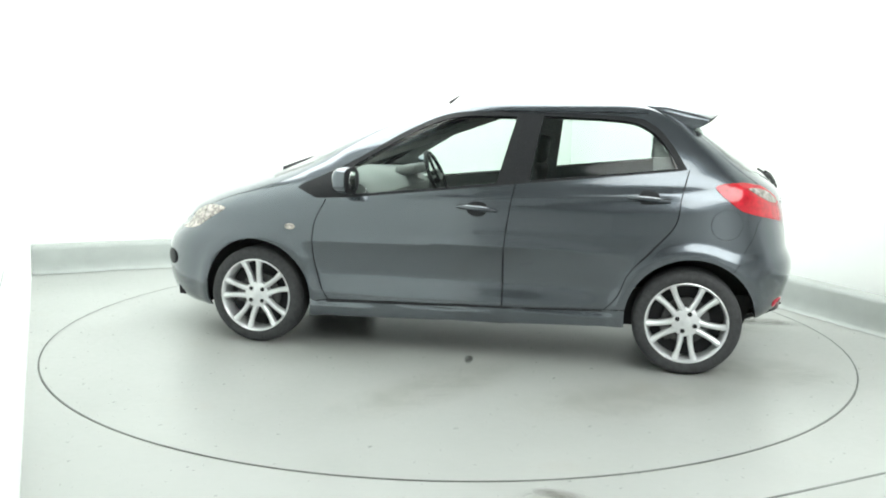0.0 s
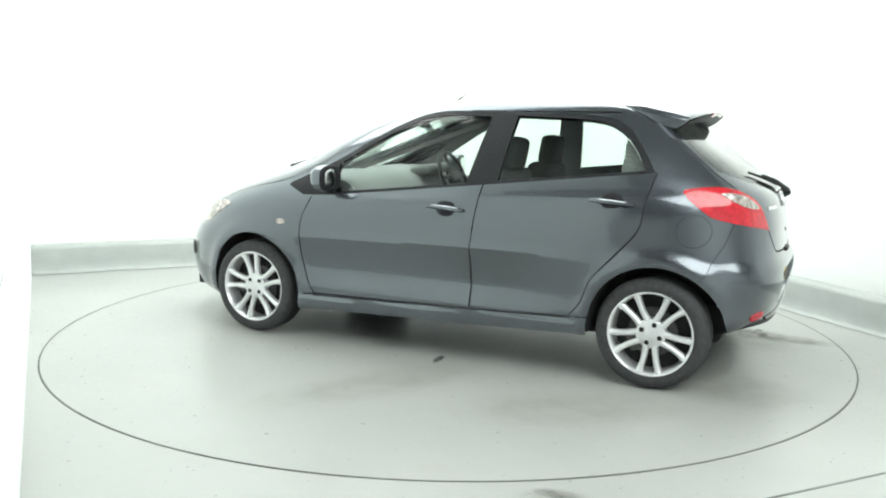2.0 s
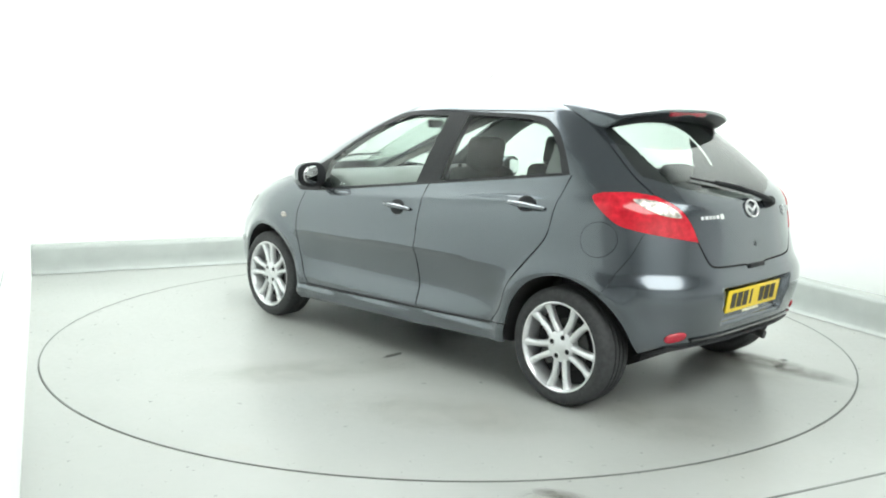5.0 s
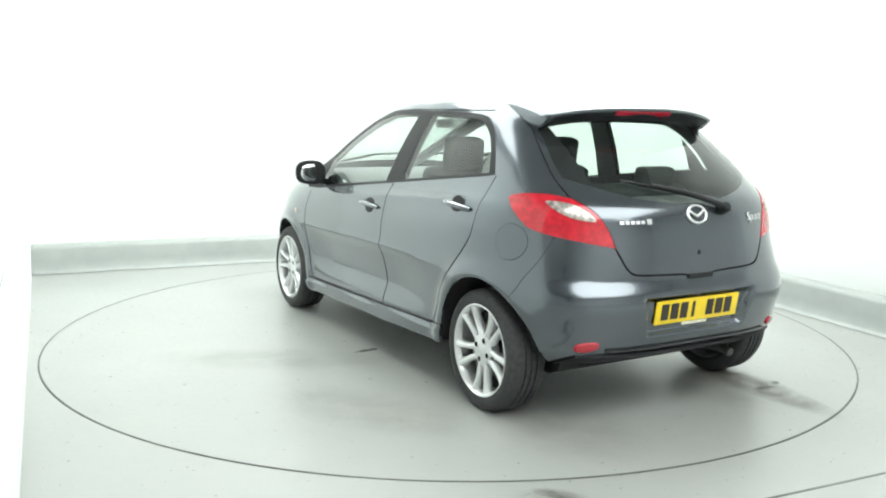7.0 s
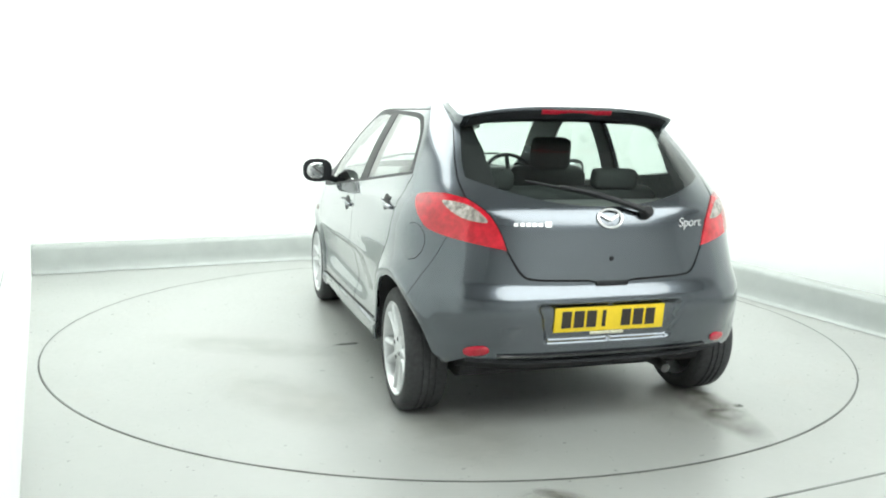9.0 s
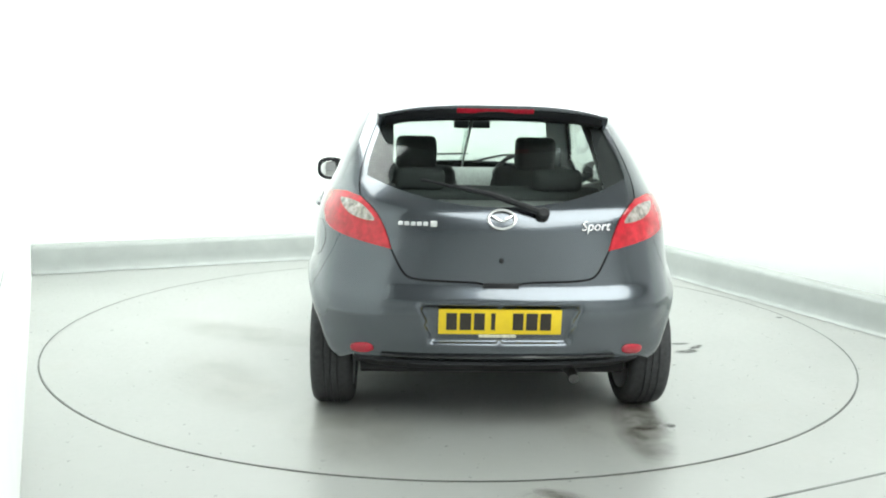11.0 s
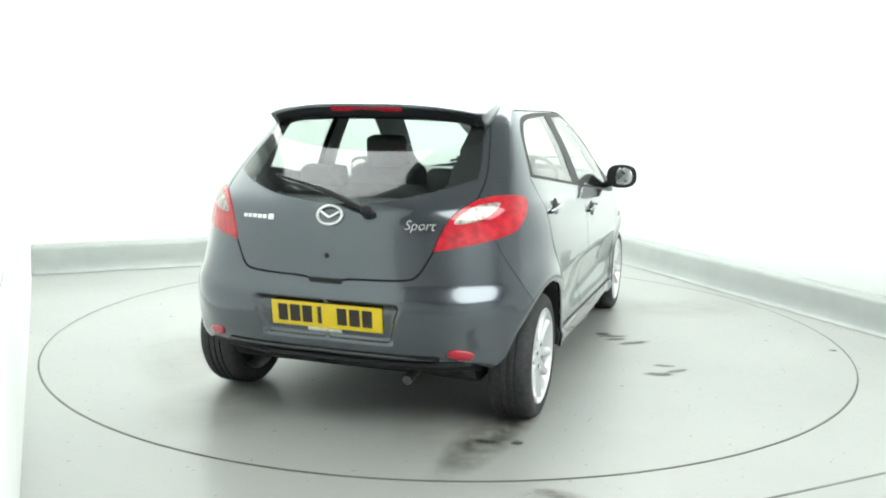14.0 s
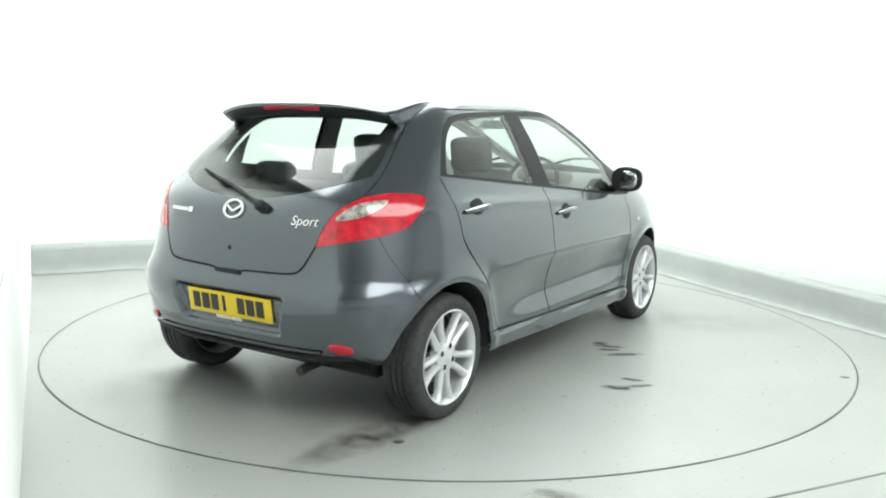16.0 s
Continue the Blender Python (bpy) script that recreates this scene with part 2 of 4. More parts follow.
upstand("trim_back", (-2.50, 2.84), (2.60, 2.84), (0, -1))
upstand("trim_right", (2.453, -2.80), (2.648, 2.83), (-1, 0))
room_box("floor_joint", (-2.45, -2.818, 0.0), (6.0, -2.806, 0.002), SEAM, "thin dark joint across the floor")
room_box("trim_rail", (-2.508, -2.6, 0.855), (-2.5035, -1.95, 0.858), UPSTAND, "thin grey joint in the wall")


def strip_light(d, glow):
    """A broad flat lamp hung out of view from the ceiling: frame, diffuser and two rods."""
    root = new("strip_light")
    w = 4.9
    bm = bmesh.new()
    for sx in (-1, 1):
        rbox(bm, (0.04, d + 0.08, 0.09), pose(sx * (w / 2 + 0.02), 0, 0), 0.006)
        rbox(bm, (w, 0.04, 0.09), pose(0, sx * (d / 2 + 0.02), 0), 0.006)
    rbox(bm, (w, d, 0.02), pose(0, 0, 0.035), 0)
    part("frame", bm, LAMPFRAME, root)
    part("diffuser", box_bm((w, d, 0.02), pose(0, 0, -0.02), 0), glow, root, "glowing white diffuser", smooth=False)
    for sx in (-1, 1):
        part("rod", tube([(sx * 1.7, 0, 0.04), (sx * 1.7, 0, 0.40)], 0.008), LAMPFRAME, root)
    return tagged(root, "broad white diffuser lamp hung out of view from the dark ceiling", "strip light", "strip lights over the bay")


LAMPFRAME = simple("lamp frame", (0.6, 0.6, 0.6), 0.5, grain=0.05)
strip_light(3.40, DIFFUSER).matrix_basis = ROOM @ pose(0.30, 1.05, 3.66)
# Hall fill lamp, added out of view to brighten tail and near floor.
strip_light(4.40, FILLGLOW).matrix_basis = ROOM @ pose(0.6, -5.6, 3.66)

# ---------- the turntable ----------
table = new("turntable")
bm = bmesh.new()
bmesh.ops.create_circle(bm, cap_ends=True, segments=160, radius=TABLE_R, matrix=pose(0, 0, 0.001))
low = bmesh.ops.extrude_face_region(bm, geom=list(bm.faces))
bmesh.ops.translate(bm, vec=(0, 0, -0.05), verts=[v for v in low["geom"] if isinstance(v, bmesh.types.BMVert)])
part("disc", bm, TABLEMAT, table, smooth=False)
tagged(table, "large flush round turntable, painted pale grey-green", "turntable")
part("rim_gap", disc_ring(TABLE_R - 0.002, TABLE_R + 0.007, 0.0025), SEAM, table, "thin dark gap round the disc", smooth=False)


# ---------- the car's skin ----------
def keyed(keys):
    """A smooth curve through (at, value) keys, without overshoot."""
    xs, ys = np.array(keys, float).T
    d = np.diff(ys) / np.diff(xs)
    h = np.diff(xs)
    g = np.zeros(len(xs))
    g[0], g[-1] = d[0], d[-1]
    for i in range(1, len(xs) - 1):
        if d[i - 1] * d[i] > 0:
            w1, w2 = 2 * h[i] + h[i - 1], h[i] + 2 * h[i - 1]
            g[i] = (w1 + w2) / (w1 / d[i - 1] + w2 / d[i])

    def value(x):
        x = np.clip(x, xs[0], xs[-1])
        i = np.clip(np.searchsorted(xs, x) - 1, 0, len(xs) - 2)
        t = (x - xs[i]) / h[i]
        return (1 + 2 * t) * (1 - t) ** 2 * ys[i] + t * (1 - t) ** 2 * h[i] * g[i] + t * t * (3 - 2 * t) * ys[i + 1] + t * t * (t - 1) * h[i] * g[i + 1]
    return value


Z_EDGE, Z_TOP, CAP, CROWN = 1.462, 1.517, 0.55, 3.8    # roof edge, roof crown, the cap's stretch of v and its fullness
NOSE = keyed([(0.15, 1.93), (0.25, 2.06), (0.40, 2.10), (0.5, 2.095), (0.6, 2.05), (0.70, 1.95), (0.77, 1.90), (0.85, 1.77), (0.92, 1.60), (0.98, 1.42), (1.03, 1.27), (1.10, 1.09), (1.2, 0.905), (1.3, 0.69), (1.36, 0.52), (1.40, 0.385), (1.44, 0.23), (1.462, 0.11)])
TAIL = keyed([(0.15, -1.60), (0.30, -1.73), (0.36, -1.79), (0.45, -1.82), (0.56, -1.842), (0.605, -1.839), (0.645, -1.824), (0.68, -1.809), (0.73, -1.803), (0.85, -1.79), (0.95, -1.765), (1.0, -1.735), (1.06, -1.665), (1.10, -1.61), (1.2, -1.475), (1.3, -1.335), (1.36, -1.25), (1.40, -1.18), (1.44, -1.095), (1.462, -1.01)])
HALF = keyed([(0.15, 0.76), (0.22, 0.815), (0.33, 0.828), (0.45, 0.832), (0.55, 0.844), (0.65, 0.853), (0.75, 0.852), (0.85, 0.844), (0.95, 0.817), (1.02, 0.785), (1.10, 0.755), (1.2, 0.715), (1.3, 0.666), (1.36, 0.634), (1.40, 0.612), (1.44, 0.584), (1.462, 0.552)])
MID = keyed([(0.15, 0.0), (0.9, 0.0), (1.462, -0.45)])
REAR_PX, REAR_PY = keyed([(0.15, 9.0), (0.55, 9.0), (0.85, 6.8), (1.08, 8.2), (1.4, 9.5)]), keyed([(0.15, 3.5), (0.55, 3.5), (0.85, 3.1), (1.08, 3.5), (1.4, 4.2)])


def ring(v):
    """Height, nose, tail, middle and half width of the skin at v (v is the height up to the roof's edge)."""
    v = np.asarray(v, float)
    tau = np.clip((v - Z_EDGE) / CAP, 0, 0.995)
    z = np.where(tau > 0, Z_EDGE + (Z_TOP - Z_EDGE) * (1 - (1 - tau) ** CROWN), v)
    zz = np.minimum(z, Z_EDGE)
    m, k = MID(zz), 1 - tau
    return z, m + (NOSE(zz) - m) * k, m + (TAIL(zz) - m) * k, m, HALF(zz) * k


def step01(x):
    x = np.clip(x, 0, 1)
    return x * x * (3 - 2 * x)


def bumps(x, y, z):
    """Flares, scoops and haunches: how far the skin stands out sideways."""
    side = np.clip((y - 0.45) / 0.2, 0, 1)
    d = np.zeros_like(x)
    for xw, r0, h in ((1.25, 0.375, 0.016), (-1.265, 0.375, 0.020)):
        r = np.hypot(x - xw, z - 0.29)
        d += h * np.exp(-((r - r0) / 0.055) ** 2)
    span = np.clip((x + 0.98) / 0.65, 0, 1) * np.clip((1.02 - x) / 0.55, 0, 1)
    top = 0.652 - 0.012 * x - 0.02 * step01((-0.35 - x) / 0.6)
    drop = np.clip((top - z) / 0.19, 0, 1)
    d -= 0.034 * (1 - (1 - drop) ** 2) * step01((z - 0.325) / 0.13) * step01(span)
    d += 0.009 * np.exp(-((z - top - 0.005) / 0.028) ** 2) * step01(span)
    d += 0.014 * np.exp(-((x - 1.12) / 0.30) ** 2 - ((z - 0.72) / 0.12) ** 2)
    d += 0.008 * np.exp(-((z - 0.915 + 0.06 * x) / 0.022) ** 2) * np.clip((x + 1.4) / 0.4, 0, 1) * np.clip((0.7 - x) / 0.5, 0, 1)
    d += 0.014 * np.exp(-((x + 1.38) / 0.32) ** 2 - ((z - 0.93) / 0.16) ** 2)
    d += 0.012 * step01((0.302 - 0.0295 * x - z) / 0.018) * np.clip((1.0 - np.abs(x)) / 0.1, 0, 1)
    return d * side


def skin(theta, v):
    """A point of the left half of the skin; theta runs from the nose (0) over the side to the tail (pi)."""
    z, f, b, m, w = ring(v)
    c, s = np.cos(theta), np.maximum(np.sin(theta), 0)
    front = c >= 0
    px, py = np.where(front, 5.4, REAR_PX(z)), np.where(front, 2.8, REAR_PY(z))
    x = m + np.where(front, f - m, b - m) * np.abs(c) ** (2 / px)
    y = w * s ** (2 / py)
    dip = step01((0.35 - 0.25 * (0.6 - z) - y) / 0.03) * step01((z - 0.415) / 0.03) * step01((0.605 - z) / 0.02) * (x < -1.6)
    return np.stack([x + 0.035 * dip, y + bumps(x, y, z), z], -1)


def theta_x(x, v):
    z, f, b, m, w = ring(v)
    front = x >= m
    c = np.clip((x - m) / np.where(front, f - m, b - m), 0, 1) ** np.where(front, 5.4 / 2, REAR_PX(z) / 2)
    return np.arccos(np.where(front, c, -c))


def theta_y(y, v, end):
    z, f, b, m, w = ring(v)
    s = np.clip(y / w, 0, 1) ** ((2.8 if end > 0 else REAR_PY(z)) / 2)
    return np.arcsin(s) if end > 0 else math.pi - np.arcsin(s)


TH = np.linspace(0, math.pi, 4001)
_ref = skin(TH, np.full_like(TH, 0.8))
ARC = np.r_[0, np.cumsum(np.linalg.norm(np.diff(_ref, axis=0), axis=1))]


def v_of(z):
    return z if z <= Z_EDGE else Z_EDGE + CAP * (1 - max(0, 1 - (z - Z_EDGE) / (Z_TOP - Z_EDGE)) ** (1 / CROWN))


def on_side(points):
    """Points (x, z) seen from the side, in the skin's own plane."""
    return [(np.interp(theta_x(x, v_of(z)), TH, ARC), v_of(z)) for x, z in points]


def on_end(points, end=-1):
    """Points (y, z) seen from behind (-1) or from the front (1)."""
    return [(np.interp(theta_y(y, v_of(z), end), TH, ARC), v_of(z)) for y, z in points]


def skin_at(points):
    """Places and normals of points of the skin's plane."""
    q = np.array(points, float)
    th = np.interp(q[:, 0], ARC, TH)
    e = 2e-4
    p = skin(th, q[:, 1])
    du = skin(np.minimum(th + e, math.pi), q[:, 1]) - skin(np.maximum(th - e, 0), q[:, 1])
    dv = skin(th, q[:, 1] + e) - skin(th, q[:, 1] - e)
    n = np.cross(du, dv)
    n /= np.maximum(np.linalg.norm(n, axis=1, keepdims=True), 1e-12)
    return p, n


def inside(poly, pts):
    poly, hit = np.array(poly), np.zeros(len(pts), bool)
    a, b = poly, np.roll(poly, -1, 0)
    for (x0, y0), (x1, y1) in zip(a, b):
        if y0 != y1:
            hit ^= ((y0 > pts[:, 1]) != (y1 > pts[:, 1])) & (pts[:, 0] < (x1 - x0) * (pts[:, 1] - y0) / (y1 - y0) + x0)
    return hit


def near_line(line, pts):
    best = np.full(len(pts), 9.0)
    for a, b in zip(line, line[1:]):
        a, d = np.array(a), np.subtract(b, a)
        t = np.clip((pts - a) @ d / max(d @ d, 1e-12), 0, 1)
        best = np.minimum(best, np.linalg.norm(pts - a - t[:, None] * d, axis=1))
    return best


def offset_line(line, h):
    p = np.array(line)
    d = np.gradient(p, axis=0)
    d /= np.maximum(np.linalg.norm(d, axis=1, keepdims=True), 1e-12)
    return (p + h * np.stack([-d[:, 1], d[:, 0]], 1)).tolist()


# outlines on the skin: side view (x, z) and end view (y, z)
def belt(x):
    return 0.990 - 0.109 * x


S = smooth_line
win_front = on_side(straight([(0.655, belt(0.655)), (-0.19, belt(-0.19)), (-0.275, 1.378)]) + S([(-0.275, 1.378), (0.06, 1.372), (0.31, 1.285), (0.655, 1.085)])[1:-1] + straight([(0.655, 1.085), (0.655, belt(0.655))])[:-1])
win_rear = on_side(straight([(-0.372, belt(-0.372)), (-1.165, belt(-1.165))]) + S([(-1.165, belt(-1.165)), (-1.105, 1.225), (-1.01, 1.318), (-0.86, 1.366), (-0.425, 1.385)])[1:] + straight([(-0.425, 1.385), (-0.372, belt(-0.372))])[1:-1])
frame_line = on_side(straight([(0.985, 0.945), (0.86, 0.893), (0.66, belt(0.66) - 0.016), (-1.17, belt(-1.17) - 0.016)]) + S([(-1.215, belt(-1.2) - 0.01), (-1.135, 1.235), (-1.035, 1.338), (-0.87, 1.388), (-0.3, 1.402), (0.07, 1.396), (0.325, 1.306), (0.66, 1.112), (0.985, 0.955)])[:-1])
seam_front = on_side(S([(0.80, 0.885), (0.865, 0.74), (0.875, 0.56), (0.835, 0.38), (0.79, 0.295)]))
seam_mid = on_side(S([(-0.295, 1.005), (-0.262, 0.78), (-0.243, 0.56), (-0.243, 0.318)]))
seam_rear = on_side(S([(-1.225, 1.105), (-1.19, 0.96), (-1.165, 0.82), (-1.05, 0.68), (-0.935, 0.55), (-0.88, 0.42), (-0.81, 0.338)]))
seam_sill = on_side(straight([(0.86, 0.286), (0.79, 0.295), (-0.243, 0.318), (-0.81, 0.338), (-0.92, 0.345)]))
door_front = seam_front[::-1] + on_side(straight([(0.80, 0.885), (-0.295, 1.005)]))[1:-1] + seam_mid + on_side(straight([(-0.243, 0.318), (0.79, 0.295)]))[1:-1]
door_rear = seam_mid[::-1] + on_side(straight([(-0.295, 1.005), (-1.225, 1.105)]))[1:-1] + seam_rear + on_side(straight([(-0.81, 0.338), (-0.243, 0.318)]))[1:-1]
arch_front = on_side([(1.25 + 0.352 * math.cos(a), 0.285 + 0.352 * math.sin(a)) for a in np.linspace(-0.45, math.pi + 0.45, 40)])
arch_rear = on_side([(-1.265 + 0.348 * math.cos(a), 0.295 + 0.348 * math.sin(a)) for a in np.linspace(-0.6, math.pi + 0.45, 40)])
lamp_in = on_end(S([(0.462, 0.822), (0.488, 0.90), (0.53, 0.975), (0.595, 1.030)]))
lamp_out = on_side(S([(-1.50, 1.045), (-1.43, 1.044), (-1.372, 1.035), (-1.365, 1.022), (-1.40, 0.975), (-1.47, 0.925), (-1.56, 0.882)]))
tail_lamp = S(lamp_in[:-1] + [lamp_in[-1]], 0.02) + S([lamp_in[-1]] + lamp_out[::6] + [lamp_out[-1], lamp_in[0]], 0.02)[1:-1]
tail_clear = S(on_end([(0.532, 0.935), (0.550, 0.968), (0.590, 1.000), (0.640, 1.014), (0.675, 1.012), (0.655, 0.975), (0.605, 0.945)]), 0.012, True)
fuel_flap = on_side([(-1.432 + 0.083 * math.cos(a), 0.828 + 0.081 * math.sin(a)) for a in np.linspace(0, 2 * math.pi, 36)])
gate_side = S(on_end([(0.0, 0.676), (0.06, 0.676), (0.10, 0.690), (0.34, 0.700), (0.40, 0.718), (0.43, 0.76), (0.462, 0.822)]), 0.02) + lamp_in[1:] + S(on_end([(0.595, 1.030), (0.602, 1.12), (0.572, 1.25), (0.535, 1.36), (0.525, 1.40)]), 0.02)[1:]
rear_glass = S(on_end([(0.0, 1.000), (0.15, 1.008), (0.32, 1.035), (0.46, 1.072), (0.572, 1.114)]), 0.02) + S(on_end([(0.572, 1.114), (0.567, 1.17), (0.545, 1.25), (0.510, 1.36)]), 0.02)[1:] + on_end([(0.4, 1.375), (0.2, 1.385), (0.0, 1.388)])
windscreen = S(on_end([(0.0, 1.045), (0.3, 1.035), (0.55, 1.005), (0.655, 0.985)], 1), 0.03) + S(on_end([(0.655, 0.985), (0.63, 1.10), (0.575, 1.25), (0.505, 1.385)], 1), 0.03)[1:] + on_end([(0.3, 1.397), (0.0, 1.399)], 1)
bonnet_seam = S(on_end([(0.0, 0.66), (0.4, 0.67), (0.58, 0.72)], 1), 0.03) + S(on_side([(1.60, 0.815), (1.35, 0.90), (1.05, 0.965)]), 0.03)
bumper_seam = S(on_side([(-1.47, 0.575), (-1.52, 0.66), (-1.575, 0.765), (-1.61, 0.868)]), 0.02)
head_lamp = S(on_side([(1.47, 0.800), (1.60, 0.812), (1.72, 0.765), (1.80, 0.68)]) + on_end([(0.56, 0.655)], 1) + on_side([(1.72, 0.665), (1.60, 0.725)]), 0.02, True)
low_edge = on_end([(0.0, 0.20)], 1) + on_side([(1.7, 0.19), (0.93, 0.185), (0.90, 0.190), (-0.90, 0.250), (-1.2, 0.28), (-1.62, 0.315)]) + on_end([(0.62, 0.355), (0.45, 0.352), (0.27, 0.335), (0.0, 0.332)])
low_edge = straight(low_edge, 0.04)
floor_poly = low_edge + [(ARC[-1] + 0.1, 0.0), (-0.1, 0.0)]
gutter = straight([(1.75, v_of(1.4066)), (ARC[-1] - 1.12, v_of(1.4066))], 0.03)
GAP = 0.0030
seams = {"seam": [seam_front, seam_mid, seam_rear, seam_sill, gate_side, bonnet_seam, bumper_seam, fuel_flap + fuel_flap[:1]], "thin": [gutter]}


def gap_of(line):
    return 0.0045 if line is gate_side else 0.0010 if line is bumper_seam or line[:-1] == fuel_flap else GAP


def build_plane():
    """Cuts the skin's plane into triangles that follow every outline."""
    pts, edges = [], []

    def add(line, loop=False):
        i = len(pts)
        pts.extend([Vector((float(a), float(b))) for a, b in line])
        edges.extend([(i + k, i + k + 1) for k in range(len(line) - 1)])
        if loop:
            edges.append((i + len(line) - 1, i))
    for poly in (win_front, win_rear, frame_line, arch_front, arch_rear, tail_lamp, tail_clear, rear_glass, windscreen, head_lamp):
        add(poly, True)
    for line in seams["seam"] + seams["thin"]:
        h = gap_of(line)
        add(offset_line(line, h)), add(offset_line(line, -h))
    add(low_edge)
    add(straight([(0, 0.15), (ARC[-1], 0.15), (ARC[-1], Z_EDGE + CAP * 0.995), (0, Z_EDGE + CAP * 0.995)], 0.024, True), True)
    step = 0.02
    for i, v in enumerate(np.arange(0.17, Z_EDGE + CAP * 0.99, step)):
        for u in np.arange((i % 2) * step / 2 + step / 2, ARC[-1], step):
            pts.append(Vector((u, v)))
    vs, _, faces, *_ = delaunay_2d_cdt(pts, edges, [], 0, 1e-5)
    return np.array([tuple(p) for p in vs]), np.array([f for f in faces if len(f) == 3])


PV, PF = build_plane()
CEN = PV[PF].mean(1)
PP, PN = skin_at(PV)
# every triangle gets the name of its panel; later names lie over earlier ones
kind = np.full(len(PF), "side", dtype=object)
_x, _v = skin_at(CEN)[0][:, 0], CEN[:, 1]
kind[(_x < -0.6)] = "quarter"
kind[(_x > -0.6)] = "wing"
kind[CEN[:, 1] > gutter[0][1]] = "roof"
sill_v = np.interp(_x, [-0.92, -0.81, 0.86], [0.345, 0.338, 0.286])
kind[(_v < sill_v) & (np.abs(_x) < 1.0)] = "sill"
_b = np.array(bumper_seam)
kind[(CEN[:, 0] > _b[0, 0]) & (_v < np.interp(CEN[:, 0], _b[:, 0], _b[:, 1], right=0.90))] = "rear_bumper"
_n = np.array(bonnet_seam)
kind[(CEN[:, 0] < _n[-1, 0]) & (_v > np.interp(CEN[:, 0], _n[:, 0], _n[:, 1])) & (_v < 1.2)] = "bonnet"
kind[(_x > 1.605) & (_v <= np.interp(CEN[:, 0], _n[:, 0], _n[:, 1])) & (_v < 0.66)] = "front_bumper"
gate_poly = gate_side + [(ARC[-1] + 0.05, gate_side[-1][1]), (ARC[-1] + 0.05, gate_side[0][1])]
kind[inside(gate_poly, CEN)] = "tailgate"
kind[inside(door_front, CEN)] = "door_front"
kind[inside(door_rear, CEN)] = "door_rear"
kind[inside(fuel_flap, CEN)] = "fuel_flap"
for line in seams["seam"]:
    kind[near_line(line, CEN) < gap_of(line) * 1.02] = "gap" if line[:-1] != fuel_flap else "flap_gap"
kind[near_line(gutter, CEN) < GAP * 1.02] = "gap"
kind[inside(frame_line, CEN)] = "window_surround"
kind[inside(win_front, CEN)] = "win_front"
kind[inside(win_rear, CEN)] = "win_rear"
kind[inside(windscreen + [(-0.05, windscreen[-1][1]), (-0.05, windscreen[0][1])], CEN)] = "windscreen"
kind[inside(rear_glass + [(ARC[-1] + 0.05, rear_glass[-1][1]), (ARC[-1] + 0.05, rear_glass[0][1])], CEN)] = "rear_glass"
kind[inside(tail_lamp, CEN)] = "tail_lamp"
kind[inside(tail_clear, CEN)] = "tail_clear"
kind[inside(head_lamp, CEN)] = "head_lamp"
kind[CEN[:, 0] > ARC[-1] - 1e-4] = "open"
kind[inside(arch_front, CEN) | inside(arch_rear, CEN) | inside(floor_poly, CEN)] = "open"


def skin_panel(name, mask, mat, parent, sides="LR", off=0.0, depth=0.012, label="", flip_in=False):
    """One panel of the skin, its rim turned in; sides L, R or both in one mesh."""
    tri = PF[mask]
    used, inv = np.unique(tri, return_inverse=True)
    tri = inv.reshape(-1, 3)
    p, n = PP[used] + PN[used] * off, PN[used]
    fn = np.cross(p[tri[:, 1]] - p[tri[:, 0]], p[tri[:, 2]] - p[tri[:, 0]])
    bad = (fn * n[tri].sum(1)).sum(1) < 0
    tri[bad] = tri[bad][:, ::-1]
    e = np.concatenate([tri[:, [0, 1]], tri[:, [1, 2]], tri[:, [2, 0]]])
    key = np.sort(e, 1)
    _, idx, cnt = np.unique(key, axis=0, return_index=True, return_counts=True)
    rim = e[idx[cnt == 1]]
    rim = rim[~((p[rim[:, 0], 1] < 1e-3) & (p[rim[:, 1], 1] < 1e-3))] if depth else rim[:0]
    verts, faces, normals = [], [], []
    for s in sides:
        g = np.array([1, 1 if s == "L" else -1, 1.0])
        q, m = p * g, n * g
        base = len(verts)
        verts += q.tolist()
        t = tri if s == "L" else tri[:, ::-1]
        faces += (t + base).tolist()
        normals += m[t].reshape(-1, 3).tolist()
        for a, b in rim:
            if s == "R":
                a, b = b, a
            k = len(verts)
            verts += [q[a], q[b], q[b] - m[b] * depth, q[a] - m[a] * depth]
            faces.append((k + 1, k, k + 3, k + 2))
            w = np.cross(q[a] - q[b], -m[a])
            w /= max(np.linalg.norm(w), 1e-9)
            normals += [w.tolist()] * 4
    me = mesh_from(name, verts, faces)
    me.normals_split_custom_set(normals)
    return part(name, me, mat, parent, label)


car = tagged(new("hatchback_car"), "dark blue-grey metallic five-door hatchback on the turntable", "car")
pick = lambda *k: np.isin(kind, k)
skin_panel("roof", pick("roof"), PAINT, car, label="dark blue-grey roof panel")
skin_panel("bonnet", pick("bonnet"), PAINT, car)
skin_panel("front_bumper", pick("front_bumper"), PAINT, car)
rear_bumper = skin_panel("rear_bumper", pick("rear_bumper"), PAINT, car)
tailgate = skin_panel("tailgate", pick("tailgate"), PAINT, car)
skin_panel("rear_window", pick("rear_glass"), TINTED, tailgate, depth=0, off=0.001, label="tinted rear window glass")
skin_panel("windscreen", pick("windscreen"), GLASS, car, depth=0)
skin_panel("panel_gap", pick("gap"), GAPMAT, car, off=-0.010, depth=0, label="dark gaps between the body panels")
doors = {}
